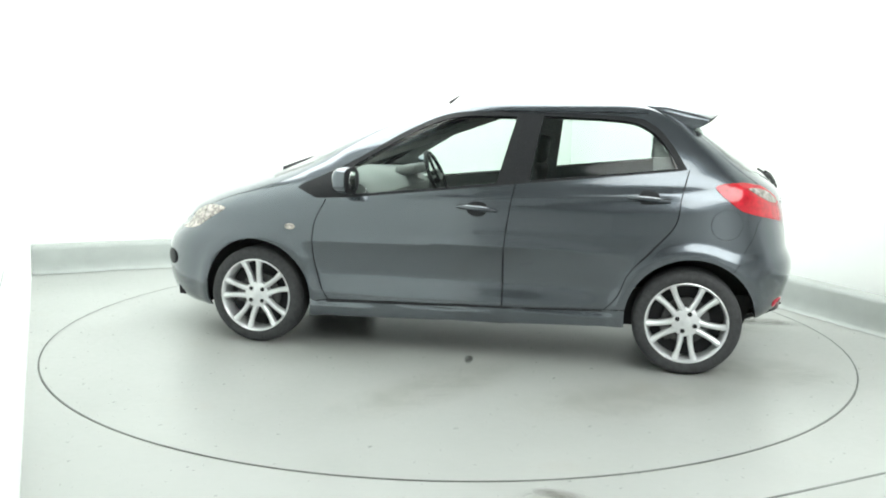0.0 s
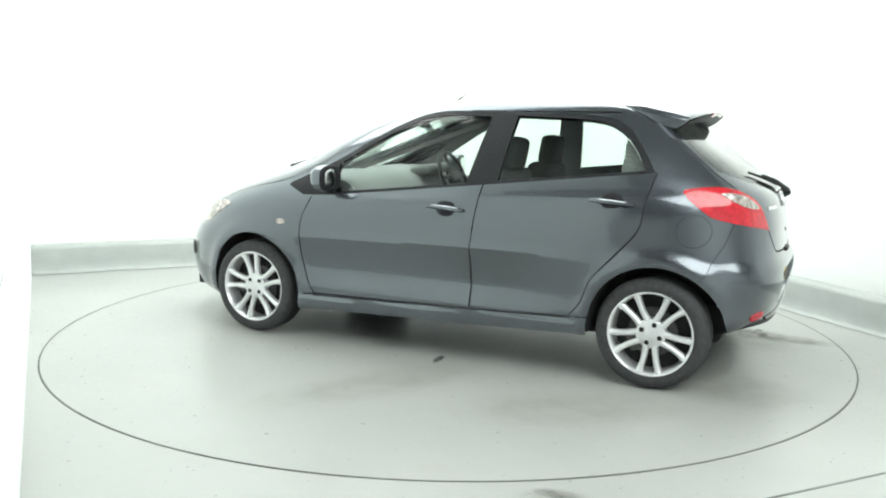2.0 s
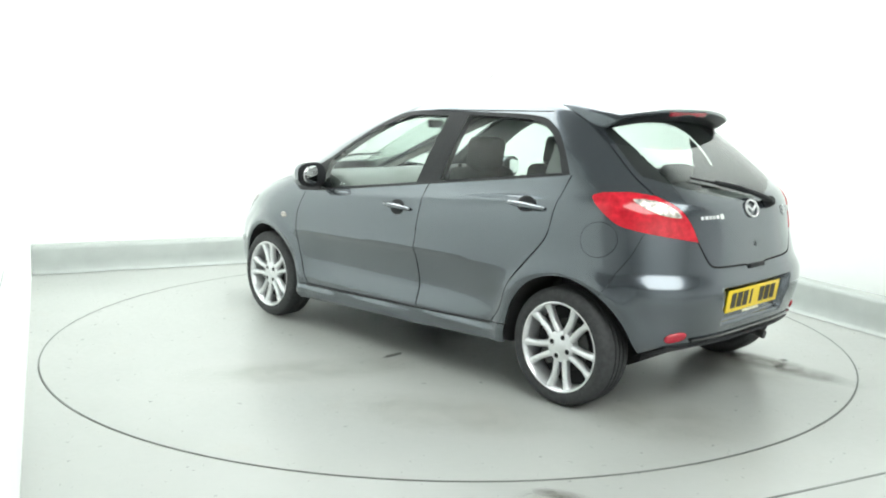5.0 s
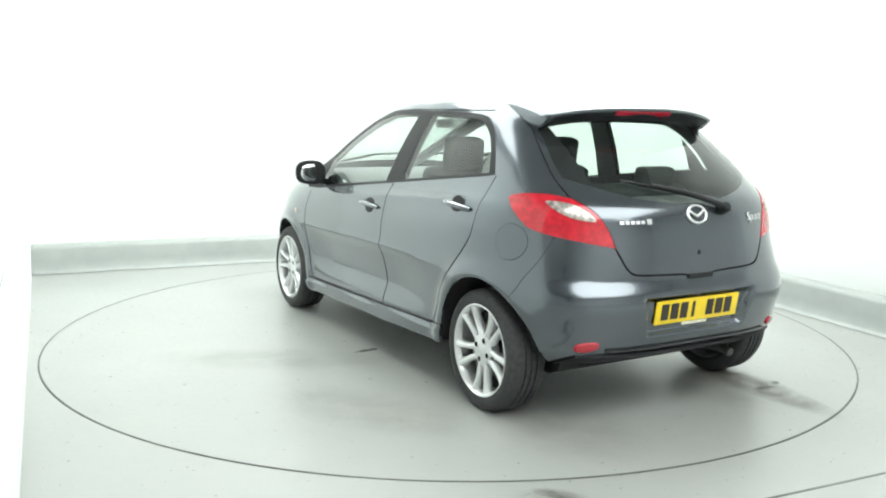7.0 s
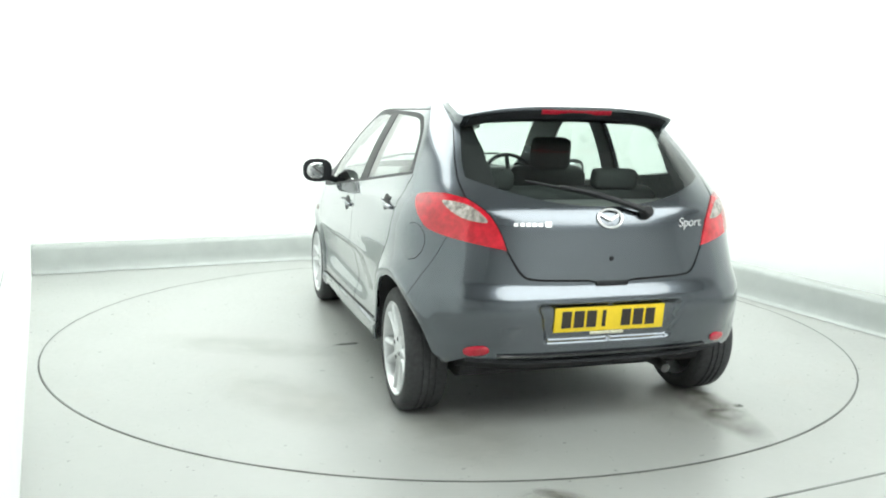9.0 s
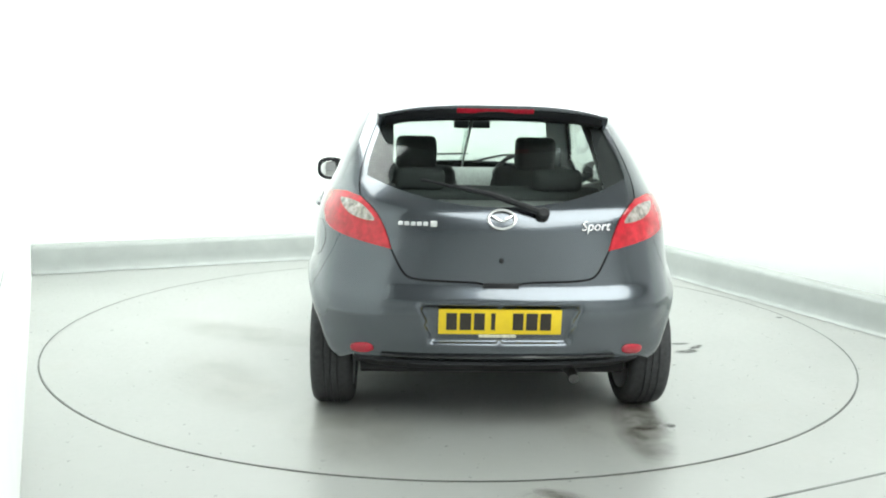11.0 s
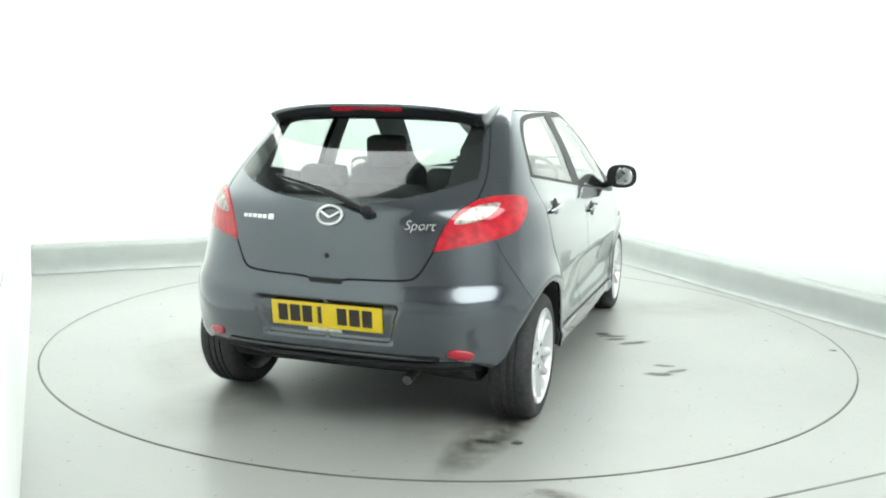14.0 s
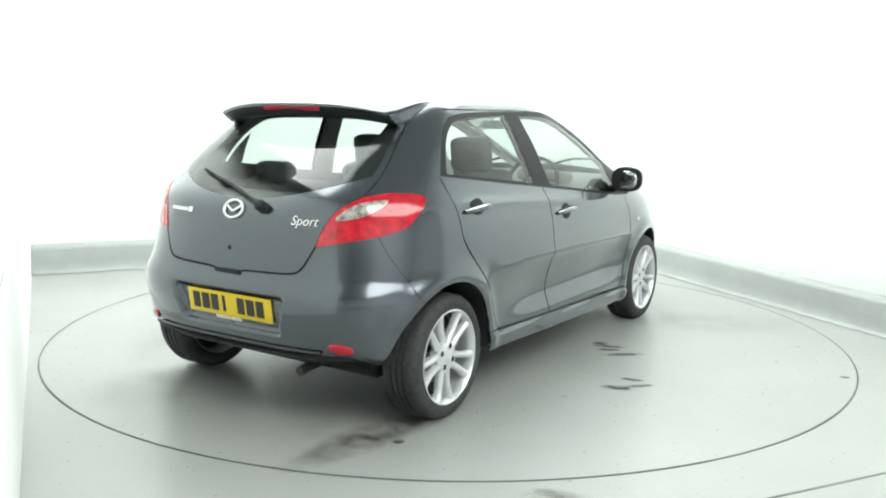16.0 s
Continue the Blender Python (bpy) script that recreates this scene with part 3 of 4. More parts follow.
for s in "LR":
    skin_panel("front_wing", pick("wing"), PAINT, car, s)
    skin_panel("rear_quarter", pick("quarter") if s == "L" else pick("quarter", "fuel_flap", "flap_gap"), PAINT, car, s)
    skin_panel("side_skirt", pick("sill"), PAINT, car, s)
    doors["F" + s] = skin_panel("front_door", pick("door_front"), PAINT, car, s)
    doors["R" + s] = skin_panel("rear_door", pick("door_rear"), PAINT, car, s)
    skin_panel("window_surround", pick("window_surround"), BLACK, car, s, off=-0.002, depth=0.02, label="black window frame and pillar trim")
    skin_panel("side_window", pick("win_front"), GLASS, doors["F" + s], s, off=-0.004, depth=0, label="clear side window glass")
    skin_panel("side_window", pick("win_rear"), GLASS, doors["R" + s], s, off=-0.004, depth=0, label="clear side window glass")
    lens = skin_panel("tail_light", pick("tail_lamp", "tail_clear"), REDLENS, car, s, off=0.003, depth=0.02, label="red wrap-round tail light")
    skin_panel("clear_lens", pick("tail_clear"), CLEARLENS, lens, s, off=0.006, depth=0.006, label="clear indicator section")
    skin_panel("headlight", pick("head_lamp"), CLEARLENS, car, s, off=0.002, label="clear headlight lens")
skin_panel("fuel_flap", pick("fuel_flap"), PAINT, car, "L", off=0.001)
skin_panel("flap_gap", pick("flap_gap"), GAPMAT, car, "L", off=-0.006, depth=0)


# ---------- wheels ----------
def wheel():
    root = new("wheel")
    root.parent = car
    prof = [(0.205, 0.070), (0.216, 0.086), (0.222, 0.092), (0.240, 0.0975), (0.256, 0.097), (0.272, 0.091), (0.283, 0.080), (0.289, 0.066), (0.2905, 0.045)]
    tread = []
    for y in (0.030, 0.0, -0.030):
        tread += [(0.2910, y + 0.006), (0.284, y + 0.004), (0.284, y - 0.004), (0.2910, y - 0.006)]
    prof += tread + [(r, -y) for r, y in prof[::-1]]
    part("tyre", lathe(prof, 64), RUBBER, root)
    rim = part("rim", lathe([(0.217, 0.088), (0.221, 0.094), (0.216, 0.096), (0.207, 0.086), (0.203, 0.060), (0.198, 0.0), (0.203, -0.07), (0.217, -0.088)], 64), ALLOY, root, "silver alloy rim")
    for k in range(5):
        for s in (-1, 1):
            a0 = 2 * math.pi * k / 5 + math.pi / 2
            p0 = Vector((0.060 * math.cos(a0) - s * 0.023 * math.sin(a0), 0, 0.060 * math.sin(a0) + s * 0.023 * math.cos(a0)))
            a1 = a0 + s * 0.245
            p1 = Vector((0.211 * math.cos(a1), 0, 0.211 * math.sin(a1)))
            d = (p1 - p0)
            side = Vector((-d.z, 0, d.x)).normalized()
            bm = bmesh.new()
            rows = []
            for t, w in ((0, 0.0165), (0.15, 0.0160), (0.32, 0.0150), (0.5, 0.0145), (0.7, 0.0145), (0.88, 0.0170), (1, 0.0225)):
                c = p0 + d * t - side * (s * 0.006 * math.sin(math.pi * t))
                y = 0.074 + 0.014 * t * t
                rows.append([bm.verts.new((c.x + side.x * o, y + h, c.z + side.z * o)) for o, h in ((-w, -0.034), (-w, -0.008), (-w * 0.55, 0.0), (0, 0.003), (w * 0.55, 0.0), (w, -0.008), (w, -0.034))])
            for a, b in zip(rows, rows[1:]):
                for i in range(6):
                    bm.faces.new((a[i], a[i + 1], b[i + 1], b[i]))
            part("spoke", bm, ALLOY, root, sharp=50)
    part("hub", lathe([(0.0, 0.080), (0.020, 0.081), (0.028, 0.077), (0.030, 0.0765), (0.066, 0.0765), (0.077, 0.070), (0.079, 0.030)], 32), ALLOY, root)
    for k in range(4):
        a = math.pi / 4 + k * math.pi / 2 + 0.2
        m = pose(0.050 * math.cos(a), 0.0775, 0.050 * math.sin(a))
        seat_ring = part("nut_seat", lathe([(0.0130, 0.0005), (0.0150, 0.0022), (0.0175, 0.0020), (0.0190, -0.004)], 16), ALLOY, root)
        seat_ring.matrix_basis = m
        # Nut and surround are near black: the recess's shade sits in the colour.
        n = part("wheel_nut", lathe([(0.0, 0.004), (0.006, 0.004), (0.0085, 0.001), (0.0125, 0.0008), (0.0140, -0.008)], 12), GAPMAT, root, "wheel nut, blackened for its recess's shade")
        n.matrix_basis = m
    part("brake_disc", lathe([(0.0, 0.02), (0.125, 0.02), (0.128, 0.017), (0.128, 0.0), (0.0, 0.0)], 40), DARKMETAL, root)
    part("brake_caliper", box_bm((0.07, 0.05, 0.12), pose(0.105, 0.02, 0.02, 0, -15, 0), 0.015), DARKMETAL, root)
    # Added black disc gives the darkness behind the spokes.
    part("wheel_dark_backing", lathe([(0.0, -0.01), (0.205, -0.01)], 40), GAPMAT, root)
    return root


first_wheel = wheel()
first_wheel.matrix_basis = pose(1.25, 0.735, 0.291, 0, 9)
for x, y, turn in ((-1.25, 0.735, 0), (1.25, -0.735, 180), (-1.25, -0.735, 180)):
    copy_thing(first_wheel, pose(x, y, 0.291, 0, 31 if turn else 36, turn))


# ---------- cabin ----------
def at_side(x, z, s=1, off=0.0):
    """Place and outward normal on the car's side at (x, z)."""
    p, n = skin_at(on_side([(x, z)]))
    p = p[0] + n[0] * off
    return Vector((p[0], s * p[1], p[2])), Vector((n[0][0], s * n[0][1], n[0][2]))


def at_end(y, z, off=0.0):
    """Place and outward normal on the car's tail at (y, z)."""
    p, n = skin_at(on_end([(abs(y), z)]))
    p = p[0] + n[0] * off
    s = -1 if y < 0 else 1
    return Vector((p[0], s * p[1], p[2])), Vector((n[0][0], s * n[0][1], n[0][2]))


cabin = (_x < 1.02) & (CEN[:, 1] > 0.34)
skin_panel("cabin_lining", cabin & pick("door_front", "door_rear", "quarter", "wing", "window_surround", "gap", "flap_gap", "fuel_flap", "tail_lamp", "tail_clear", "sill", "tailgate", "rear_bumper"), LINING, car, off=-0.035, depth=-0.030, label="dark grey cabin lining")
skin_panel("headliner", pick("roof") & (_x < 1.0), PALE, car, off=-0.03, depth=-0.025, label="pale grey roof lining")
_y = skin_at(CEN)[0][:, 1]
for s in "LR":
    skin_panel("glass_border", pick("rear_glass") & (_y > 0.46), GAPMAT, car, s, off=-0.006, depth=0, label="black printed border of the rear glass")
    skin_panel("pillar_trim", pick("win_rear") & (_x < -1.04), LINING, car, s, off=-0.05, depth=0, label="dark grey rear pillar trim")
part("floor_pan", prism([(-1.56, 0.245), (-1.50, 0.215), (1.55, 0.20), (1.88, 0.22), (1.88, 0.40), (0.95, 0.42), (0.6, 0.30), (-0.7, 0.32), (-0.95, 0.42), (-1.62, 0.42)], -0.60, 0.60), GAPMAT, car, "dark underbody", smooth=False)
for s in (-1, 1):
    part("sill_beam", box_bm((1.72, 0.16, 0.10), pose(-0.02, s * 0.66, 0.275), 0.02), GAPMAT, car)


def wheel_well(x, r, z0, low, high):
    """A dark arched liner over a wheel, open below and outside."""
    out = []
    for s in (-1, 1):
        bm = bmesh.new()
        a = np.linspace(low, high, 26)
        edge = [at_side(x + r * math.cos(t), max(0.2, z0 + r * math.sin(t)))[0].y - 0.012 for t in a]
        rows = [[bm.verts.new((x + q * math.cos(t), s * min(y, lip), z0 + q * math.sin(t))) for t, lip in zip(a, edge)] for q, y in ((r, 0.85), (r + 0.004, 0.70), (r + 0.004, 0.56), (r - 0.06, 0.545), (0.02, 0.54))]
        for p, q in zip(rows, rows[1:]):
            for k in range(len(a) - 1):
                bm.faces.new((p[k], p[k + 1], q[k + 1], q[k]))
        part("wheel_well", bm, GAPMAT, car, "black wheel-arch liner")


wheel_well(1.25, 0.352, 0.285, -0.20, math.pi + 0.20)
wheel_well(-1.265, 0.348, 0.295, -0.10, math.pi - 0.16)
for x in (-1.25, 1.25):
    part("axle", tube([(x, -0.66, 0.29), (x, 0.66, 0.29)], 0.03, 12), DARKMETAL, car)


def seat(y):
    root = new("front_seat")
    root.parent = car
    bm = rbox(bmesh.new(), (0.50, 0.48, 0.16), pose(0.12, y, 0.50, 0, -6), 0.05, 3)
    part("cushion", bm, CLOTH, root)
    bm = rbox(bmesh.new(), (0.15, 0.46, 0.60), pose(-0.21, y, 0.79, 0, -14), 0.06, 3)
    for s in (-1, 1):
        rbox(bm, (0.17, 0.09, 0.48), pose(-0.17, y + s * 0.20, 0.77, 0, -14), 0.04, 3)
    part("backrest", bm, CLOTH, root)
    bm = rbox(bmesh.new(), (0.11, 0.235, 0.185), pose(-0.30, y, 1.165, 0, -10), 0.045, 4)
    part("headrest", bm, CLOTH, root)
    for s in (-1, 1):
        part("headrest_post", tube([(-0.285, y + s * 0.055, 1.04), (-0.295, y + s * 0.055, 1.11)], 0.007), CHROME, root)


seat(0.345)
seat(-0.345)
bench = new("rear_bench")
bench.parent = car
part("cushion", box_bm((0.46, 1.12, 0.16), pose(-0.72, 0, 0.50, 0, -4), 0.05, 3), CLOTH, bench)
part("backrest", box_bm((0.14, 1.14, 0.56), pose(-1.05, 0, 0.76, 0, -16), 0.05, 3), CLOTH, bench)
for y in (-0.335, 0.335):
    part("headrest", box_bm((0.09, 0.24, 0.10), pose(-1.14, y, 1.075, 0, -12), 0.035, 3), CLOTH, bench)
part("parcel_shelf", prism([(-1.16, 0.955), (-1.16, 0.975), (-1.60, 0.985), (-1.60, 0.965)], -0.58, 0.58), LINING, car, "dark parcel shelf")
dash = [(1.12, 0.955), (0.95, 1.005), (0.72, 1.00), (0.62, 0.965), (0.56, 0.90), (0.58, 0.72), (0.66, 0.55), (1.0, 0.45), (1.12, 0.6)]
part("dashboard", prism(smooth_line(dash, 0.06, True), -0.70, 0.70), LINING, car, "dark moulded dashboard")
part("instrument_hood", box_bm((0.16, 0.34, 0.07), pose(0.60, -0.36, 1.00, 0, 8), 0.03, 3), LINING, car)
wheel_root = new("steering_wheel")
wheel_root.parent = car
bm = bmesh.new()
rings = []
for k in range(36):
    a = 2 * math.pi * k / 36
    rings.append([bm.verts.new(((0.178 + 0.014 * math.cos(b)) * math.cos(a), 0.014 * math.sin(b), (0.178 + 0.014 * math.cos(b)) * math.sin(a))) for b in np.linspace(0, 2 * math.pi, 9)[:-1]])
for k in range(36):
    p, q = rings[k], rings[(k + 1) % 36]
    for j in range(8):
        bm.faces.new((p[j], p[(j + 1) % 8], q[(j + 1) % 8], q[j]))
part("rim", bm, BLACK, wheel_root)
bm = rbox(bmesh.new(), (0.13, 0.05, 0.10), pose(0, 0.0, 0), 0.03, 3)
for a in (0, 180, 270):
    rbox(bm, (0.15, 0.02, 0.028), pose(0, 0, 0, 0, a) @ pose(0.10, 0, 0), 0.008)
part("spokes", bm, BLACK, wheel_root)
wheel_root.matrix_basis = pose(0.42, -0.36, 0.955, 0, 0, 90) @ pose(0, 0, 0, 24, 0, 0)
part("inside_mirror", box_bm((0.03, 0.24, 0.055), pose(0.46, -0.03, 1.322, 0, 10), 0.014, 3), BLACK, car, "black interior mirror")
part("mirror_stem", tube([(0.50, -0.03, 1.375), (0.47, -0.03, 1.335)], 0.008), BLACK, car)


# ---------- outer fittings ----------
def oriented(p, n, up=Vector((0, 0, 1))):
    """A pose at p whose y axis looks along n."""
    z = (up - n * up.dot(n)).normalized()
    return Matrix.Translation(p) @ Matrix((n.cross(z), n, z)).transposed().to_4x4()


def ellipsoid(bm, size, m, seg=20, power=1.0):
    vs = bmesh.ops.create_uvsphere(bm, u_segments=seg, v_segments=seg // 2, radius=1.0)["verts"]
    for v in vs:
        c = [math.copysign(abs(q) ** power, q) for q in v.co]
        v.co = m @ Vector([a * b / 2 for a, b in zip(c, size)])
    return bm


for s in (-1, 1):
    for x, z, door in ((-0.092, 0.868, "F"), (-1.022, 0.952, "R")):
        p, n = at_side(x, z, s)
        m = oriented(p, n) @ pose(0, 0, 0, 0, -4 * s, 0)
        holder = doors[door + ("L" if s > 0 else "R")]
        # Flat black oval on the door: the cup's shade is put into colour.
        bm = ellipsoid(bmesh.new(), (0.120, 0.010, 0.094), m @ pose(0, 0.0, 0.002))
        part("handle_cup_shade", bm, BLACK, holder, "black oval standing in for the handle cup's shade")
        bm = bmesh.new()
        rows = []
        for t in np.linspace(-1, 1, 13):
            w = 0.014 * (1 - 0.35 * t * t)
            lift = 0.024 - 0.016 * t**4
            rows.append([bm.verts.new(m @ Vector((t * 0.115, lift + dy, dz))) for dy, dz in ((-0.014, -w * 0.7), (-0.004, -w), (0.006, -w * 0.5), (0.007, w * 0.5), (-0.002, w), (-0.014, w * 0.7))])
        for a, b in zip(rows, rows[1:]):
            for k in range(6):
                bm.faces.new((a[k], a[(k + 1) % 6], b[(k + 1) % 6], b[k]))
        bm.faces.new(rows[0]), bm.faces.new(rows[-1])
        part("door_handle", bm, PAINT, holder, "body-coloured pull handle")
    # side repeater
    p, n = at_side(1.015, 0.722, s)
    part("side_repeater", ellipsoid(bmesh.new(), (0.066, 0.016, 0.038), oriented(p, n)), CLEARLENS, car, "small clear indicator lamp")
    p, n = at_side(1.93, 0.46, s)
    part("fog_recess", ellipsoid(bmesh.new(), (0.16, 0.02, 0.10), oriented(p, n)), BLACK, car, "black fog lamp recess")
    # door mirror
    mirror = new("door_mirror")
    mirror.parent = car
    bm = ellipsoid(bmesh.new(), (0.155, 0.190, 0.150), pose(0.640, s * 0.912, 1.006, 0, 0, -8 * s), 28, 0.72)
    bmesh.ops.bisect_plane(bm, geom=list(bm.verts) + list(bm.edges) + list(bm.faces), plane_co=(0.615, s * 0.9, 1.0), plane_no=Vector((-1, 0.12 * s, 0)), clear_outer=True)
    part("housing", bm, PAINT, mirror, "body-coloured mirror housing")
    bm = bmesh.new()
    ellipsoid(bm, (0.016, 0.188, 0.153), pose(0.614, s * 0.912, 1.006, 0, 0, -7 * s), 28, 0.8)
    part("rim", bm, BLACK, mirror)
    bm = ellipsoid(bmesh.new(), (0.010, 0.140, 0.106), pose(0.606, s * 0.913, 1.004, 0, 0, 2 * s), 28, 0.8)
    part("mirror_glass", bm, MIRROR, mirror)
    bm = rbox(bmesh.new(), (0.085, 0.16, 0.045), pose(0.69, s * 0.80, 0.945, s * 18), 0.018, 3)
    rbox(bm, (0.15, 0.03, 0.06), pose(0.72, s * 0.765, 0.945, s * 8, 7), 0.012, 2)
    part("stalk", bm, BLACK, mirror)
    # reflectors and fog lamps in the rear bumper
    p, n = at_end(s * 0.585, 0.392)
    part("reflector", ellipsoid(bmesh.new(), (0.115, 0.020, 0.048), oriented(p, n) @ pose(0, 0, 0, 0, 8 * s, 0), 20, 0.8), DARKRED, rear_bumper, "dark red reflector")
    # black line above the skirt, the door gap's shade drawn as a thin tube
    bm = bmesh.new()
    line = [at_side(x, 0.309 - 0.0295 * x, s, 0.003)[0] for x in np.linspace(0.80, -0.80, 18)]
    part("skirt_shade_line", tube(line, 0.005, 6), BLACK, car)

# spoiler over the tailgate
bm = bmesh.new()
rows = []
for y in (-0.548, -0.543, *np.linspace(-0.532, 0.532, 39), 0.543, 0.548):
    a = min(abs(y) / 0.538, 1.0)
    shrink = 1.0 if abs(y) < 0.54 else 0.86 if abs(y) < 0.545 else 0.45
    e = a**3
    pts = [(-0.97 - 0.02 * e, 1.474 - 0.024 * a**6), (-1.08 - 0.02 * e, 1.468 - 0.026 * a**6), (-1.24, 1.456 - 0.022 * e - 0.026 * a**6), (-1.385 + 0.075 * e, 1.434 - 0.050 * e), (-1.398 + 0.075 * e, 1.426 - 0.050 * e), (-1.396 + 0.08 * e, 1.412 - 0.048 * e),
           (-1.366 + 0.085 * e, 1.376 - 0.036 * e), (-1.345 + 0.08 * e, 1.370 - 0.042 * e), (-1.215 + 0.0 * e, 1.375 - 0.060 * e), (-1.00, 1.40)]
    rows.append([bm.verts.new((-1.10 + (x + 1.10) * shrink, y, 1.395 + (z - 1.395) * shrink)) for x, z in pts])
for p, q in zip(rows, rows[1:]):
    for k in range(len(p)):
        bm.faces.new((p[k], p[(k + 1) % len(p)], q[(k + 1) % len(q)], q[k]))
bm.faces.new(rows[0]), bm.faces.new(rows[-1])
spoiler = part("roof_spoiler", bm, PAINT, car, "body-coloured roof spoiler", sharp=50)
bm = bmesh.new()
rows = []
for y in np.linspace(-0.175, 0.175, 9):
    rows.append([bm.verts.new((x, y, z)) for x, z in ((-1.3995, 1.411), (-1.398, 1.407), (-1.384, 1.391), (-1.378, 1.391), (-1.388, 1.411))])
for p, q in zip(rows, rows[1:]):
    for k in range(5):
        bm.faces.new((p[k], p[(k + 1) % 5], q[(k + 1) % 5], q[k]))
bm.faces.new(rows[0]), bm.faces.new(rows[-1])
part("brake_light", bm, DARKRED, spoiler, "dark red third brake light strip")
bm = bmesh.new()
rows = []
for y in np.linspace(-0.50, 0.50, 25):
    e = (abs(y) / 0.535) ** 3
    rows.append([bm.verts.new((x, y, z)) for x, z in ((-1.3995 + 0.08 * e, 1.409 - 0.048 * e), (-1.369 + 0.085 * e, 1.373 - 0.036 * e), (-1.345 + 0.08 * e, 1.3665 - 0.042 * e), (-1.23, 1.3695 - 0.058 * e), (-1.25, 1.378 - 0.058 * e), (-1.35 + 0.08 * e, 1.385 - 0.042 * e))])
for p, q in zip(rows, rows[1:]):
    for k in range(6):
        bm.faces.new((p[k], p[(k + 1) % 6], q[(k + 1) % 6], q[k]))
bm.faces.new(rows[0]), bm.faces.new(rows[-1])
part("spoiler_underside", bm, BLACK, spoiler, "black spoiler underside", sharp=35)

# rear wiper
wiper = new("rear_wiper")
wiper.parent = car
pts = [at_end(y, z, o)[0] for y, z, o in ((-0.172, 0.968, 0.028), (-0.10, 0.990, 0.030), (0.05, 1.030, 0.032), (0.20, 1.062, 0.028))]
part("arm", tube(pts, 0.017, 8, 0.5), BLACK, wiper)
pts = [at_end(y, z, 0.016)[0] for y, z in ((-0.03, 1.015), (0.10, 1.045), (0.22, 1.070), (0.335, 1.092))]
part("blade", tube(pts, 0.008, 6, 0.8), BLACK, wiper)
p, n = at_end(-0.172, 0.968)
cap = lathe([(0.0, 0.045), (0.018, 0.044), (0.026, 0.036), (0.028, 0.0)], 20)
bmesh.ops.transform(cap, matrix=oriented(p, n), verts=cap.verts)
part("pivot_cap", cap, BLACK, wiper)

# emblem, lettering and lock on the tailgate
p, n = at_end(0.0, 0.952)
m = oriented(p, n)
bm = bmesh.new()
rings = []
for k in range(40):
    a = 2 * math.pi * k / 40
    rings.append([bm.verts.new(m @ Vector(((0.056 + 0.007 * math.cos(b)) * math.cos(a), 0.006 + 0.006 * math.sin(b), (0.041 + 0.006 * math.cos(b)) * math.sin(a)))) for b in np.linspace(0, 2 * math.pi, 9)[:-1]])
for k in range(40):
    a, b = rings[k], rings[(k + 1) % 40]
    for j in range(8):
        bm.faces.new((a[j], a[(j + 1) % 8], b[(j + 1) % 8], b[j]))
for s in (-1, 1):
    rbox(bm, (0.050, 0.010, 0.011), m @ pose(s * 0.022, 0.006, 0.002, 0, -s * 32), 0.003)
part("emblem", bm, CHROME, tailgate, "plain chrome oval emblem")


def tail_bar(name, y0, y1, z0, z1, mat):
    """A thin raised bar on the tailgate."""
    p, n = at_end((y0 + y1) / 2, (z0 + z1) / 2)
    return part(name, box_bm((abs(y1 - y0), 0.006, z1 - z0), oriented(p, n) @ pose(0, 0.002, 0), 0.0015, 1), mat, tailgate, "small chrome lettering bar", smooth=False)


for k in range(5):
    y = 0.432 - 0.026 * k
    tail_bar("model_lettering", y, y - 0.021, 0.921, 0.938, CHROME)
tail_bar("model_lettering", 0.298, 0.270, 0.918, 0.943, CHROME)
txt = bpy.data.curves.new("trim_lettering", "FONT")
txt.body, txt.size, txt.extrude, txt.align_x, txt.align_y = "Sport", 0.058, 0.002, "CENTER", "CENTER"
txt.shear = 0.28
ob = new("trim_lettering", txt)
p, n = at_end(-0.398, 0.925, 0.003)
z = (Vector((0, 0, 1)) - n * n.z).normalized()
ob.matrix_basis = Matrix.Translation(p) @ Matrix((z.cross(n), z, n)).transposed().to_4x4()
bpy.context.view_layer.update()
me = bpy.data.meshes.new_from_object(ob.evaluated_get(bpy.context.evaluated_depsgraph_get()))
me.transform(ob.matrix_basis)
bpy.data.objects.remove(ob)
part("trim_lettering", me, CHROME, tailgate, "small chrome lettering")
p, n = at_end(0.0, 0.783)
part("tailgate_lock", ellipsoid(bmesh.new(), (0.022, 0.008, 0.022), oriented(p, n)), BLACK, tailgate)
p, n = at_end(0.0, 0.679)
part("tailgate_grip", box_bm((0.15, 0.022, 0.022), oriented(p, n), 0.006), BLACK, tailgate)

# number plate
PM = Matrix.Translation((-1.806, 0, 0.524)) @ pose(0, 0, 0, 0, -8, 0)
plate = part("number_plate", box_bm((0.008, 0.520, 0.111), PM, 0.003), PLATE, car, "yellow number plate")
for k, w in enumerate((0.045, 0.048, 0.046, 0.018, 0.0, 0.045, 0.048, 0.046)):
    if w:
        y = 0.205 - 0.0585 * k + (0.012 if k > 3 else 0)
        part("plate_bar", box_bm((0.003, w, 0.076), PM @ pose(-0.005, y, 0.002), 0.001, 1), INK, plate, "dark plain bar", smooth=False)
part("plate_strip", box_bm((0.006, 0.16, 0.014), PM @ pose(-0.003, 0.01, -0.064), 0.002, 1), simple("pale strip", (0.6, 0.58, 0.45), 0.5, grain=0.3, scale=80), rear_bumper)

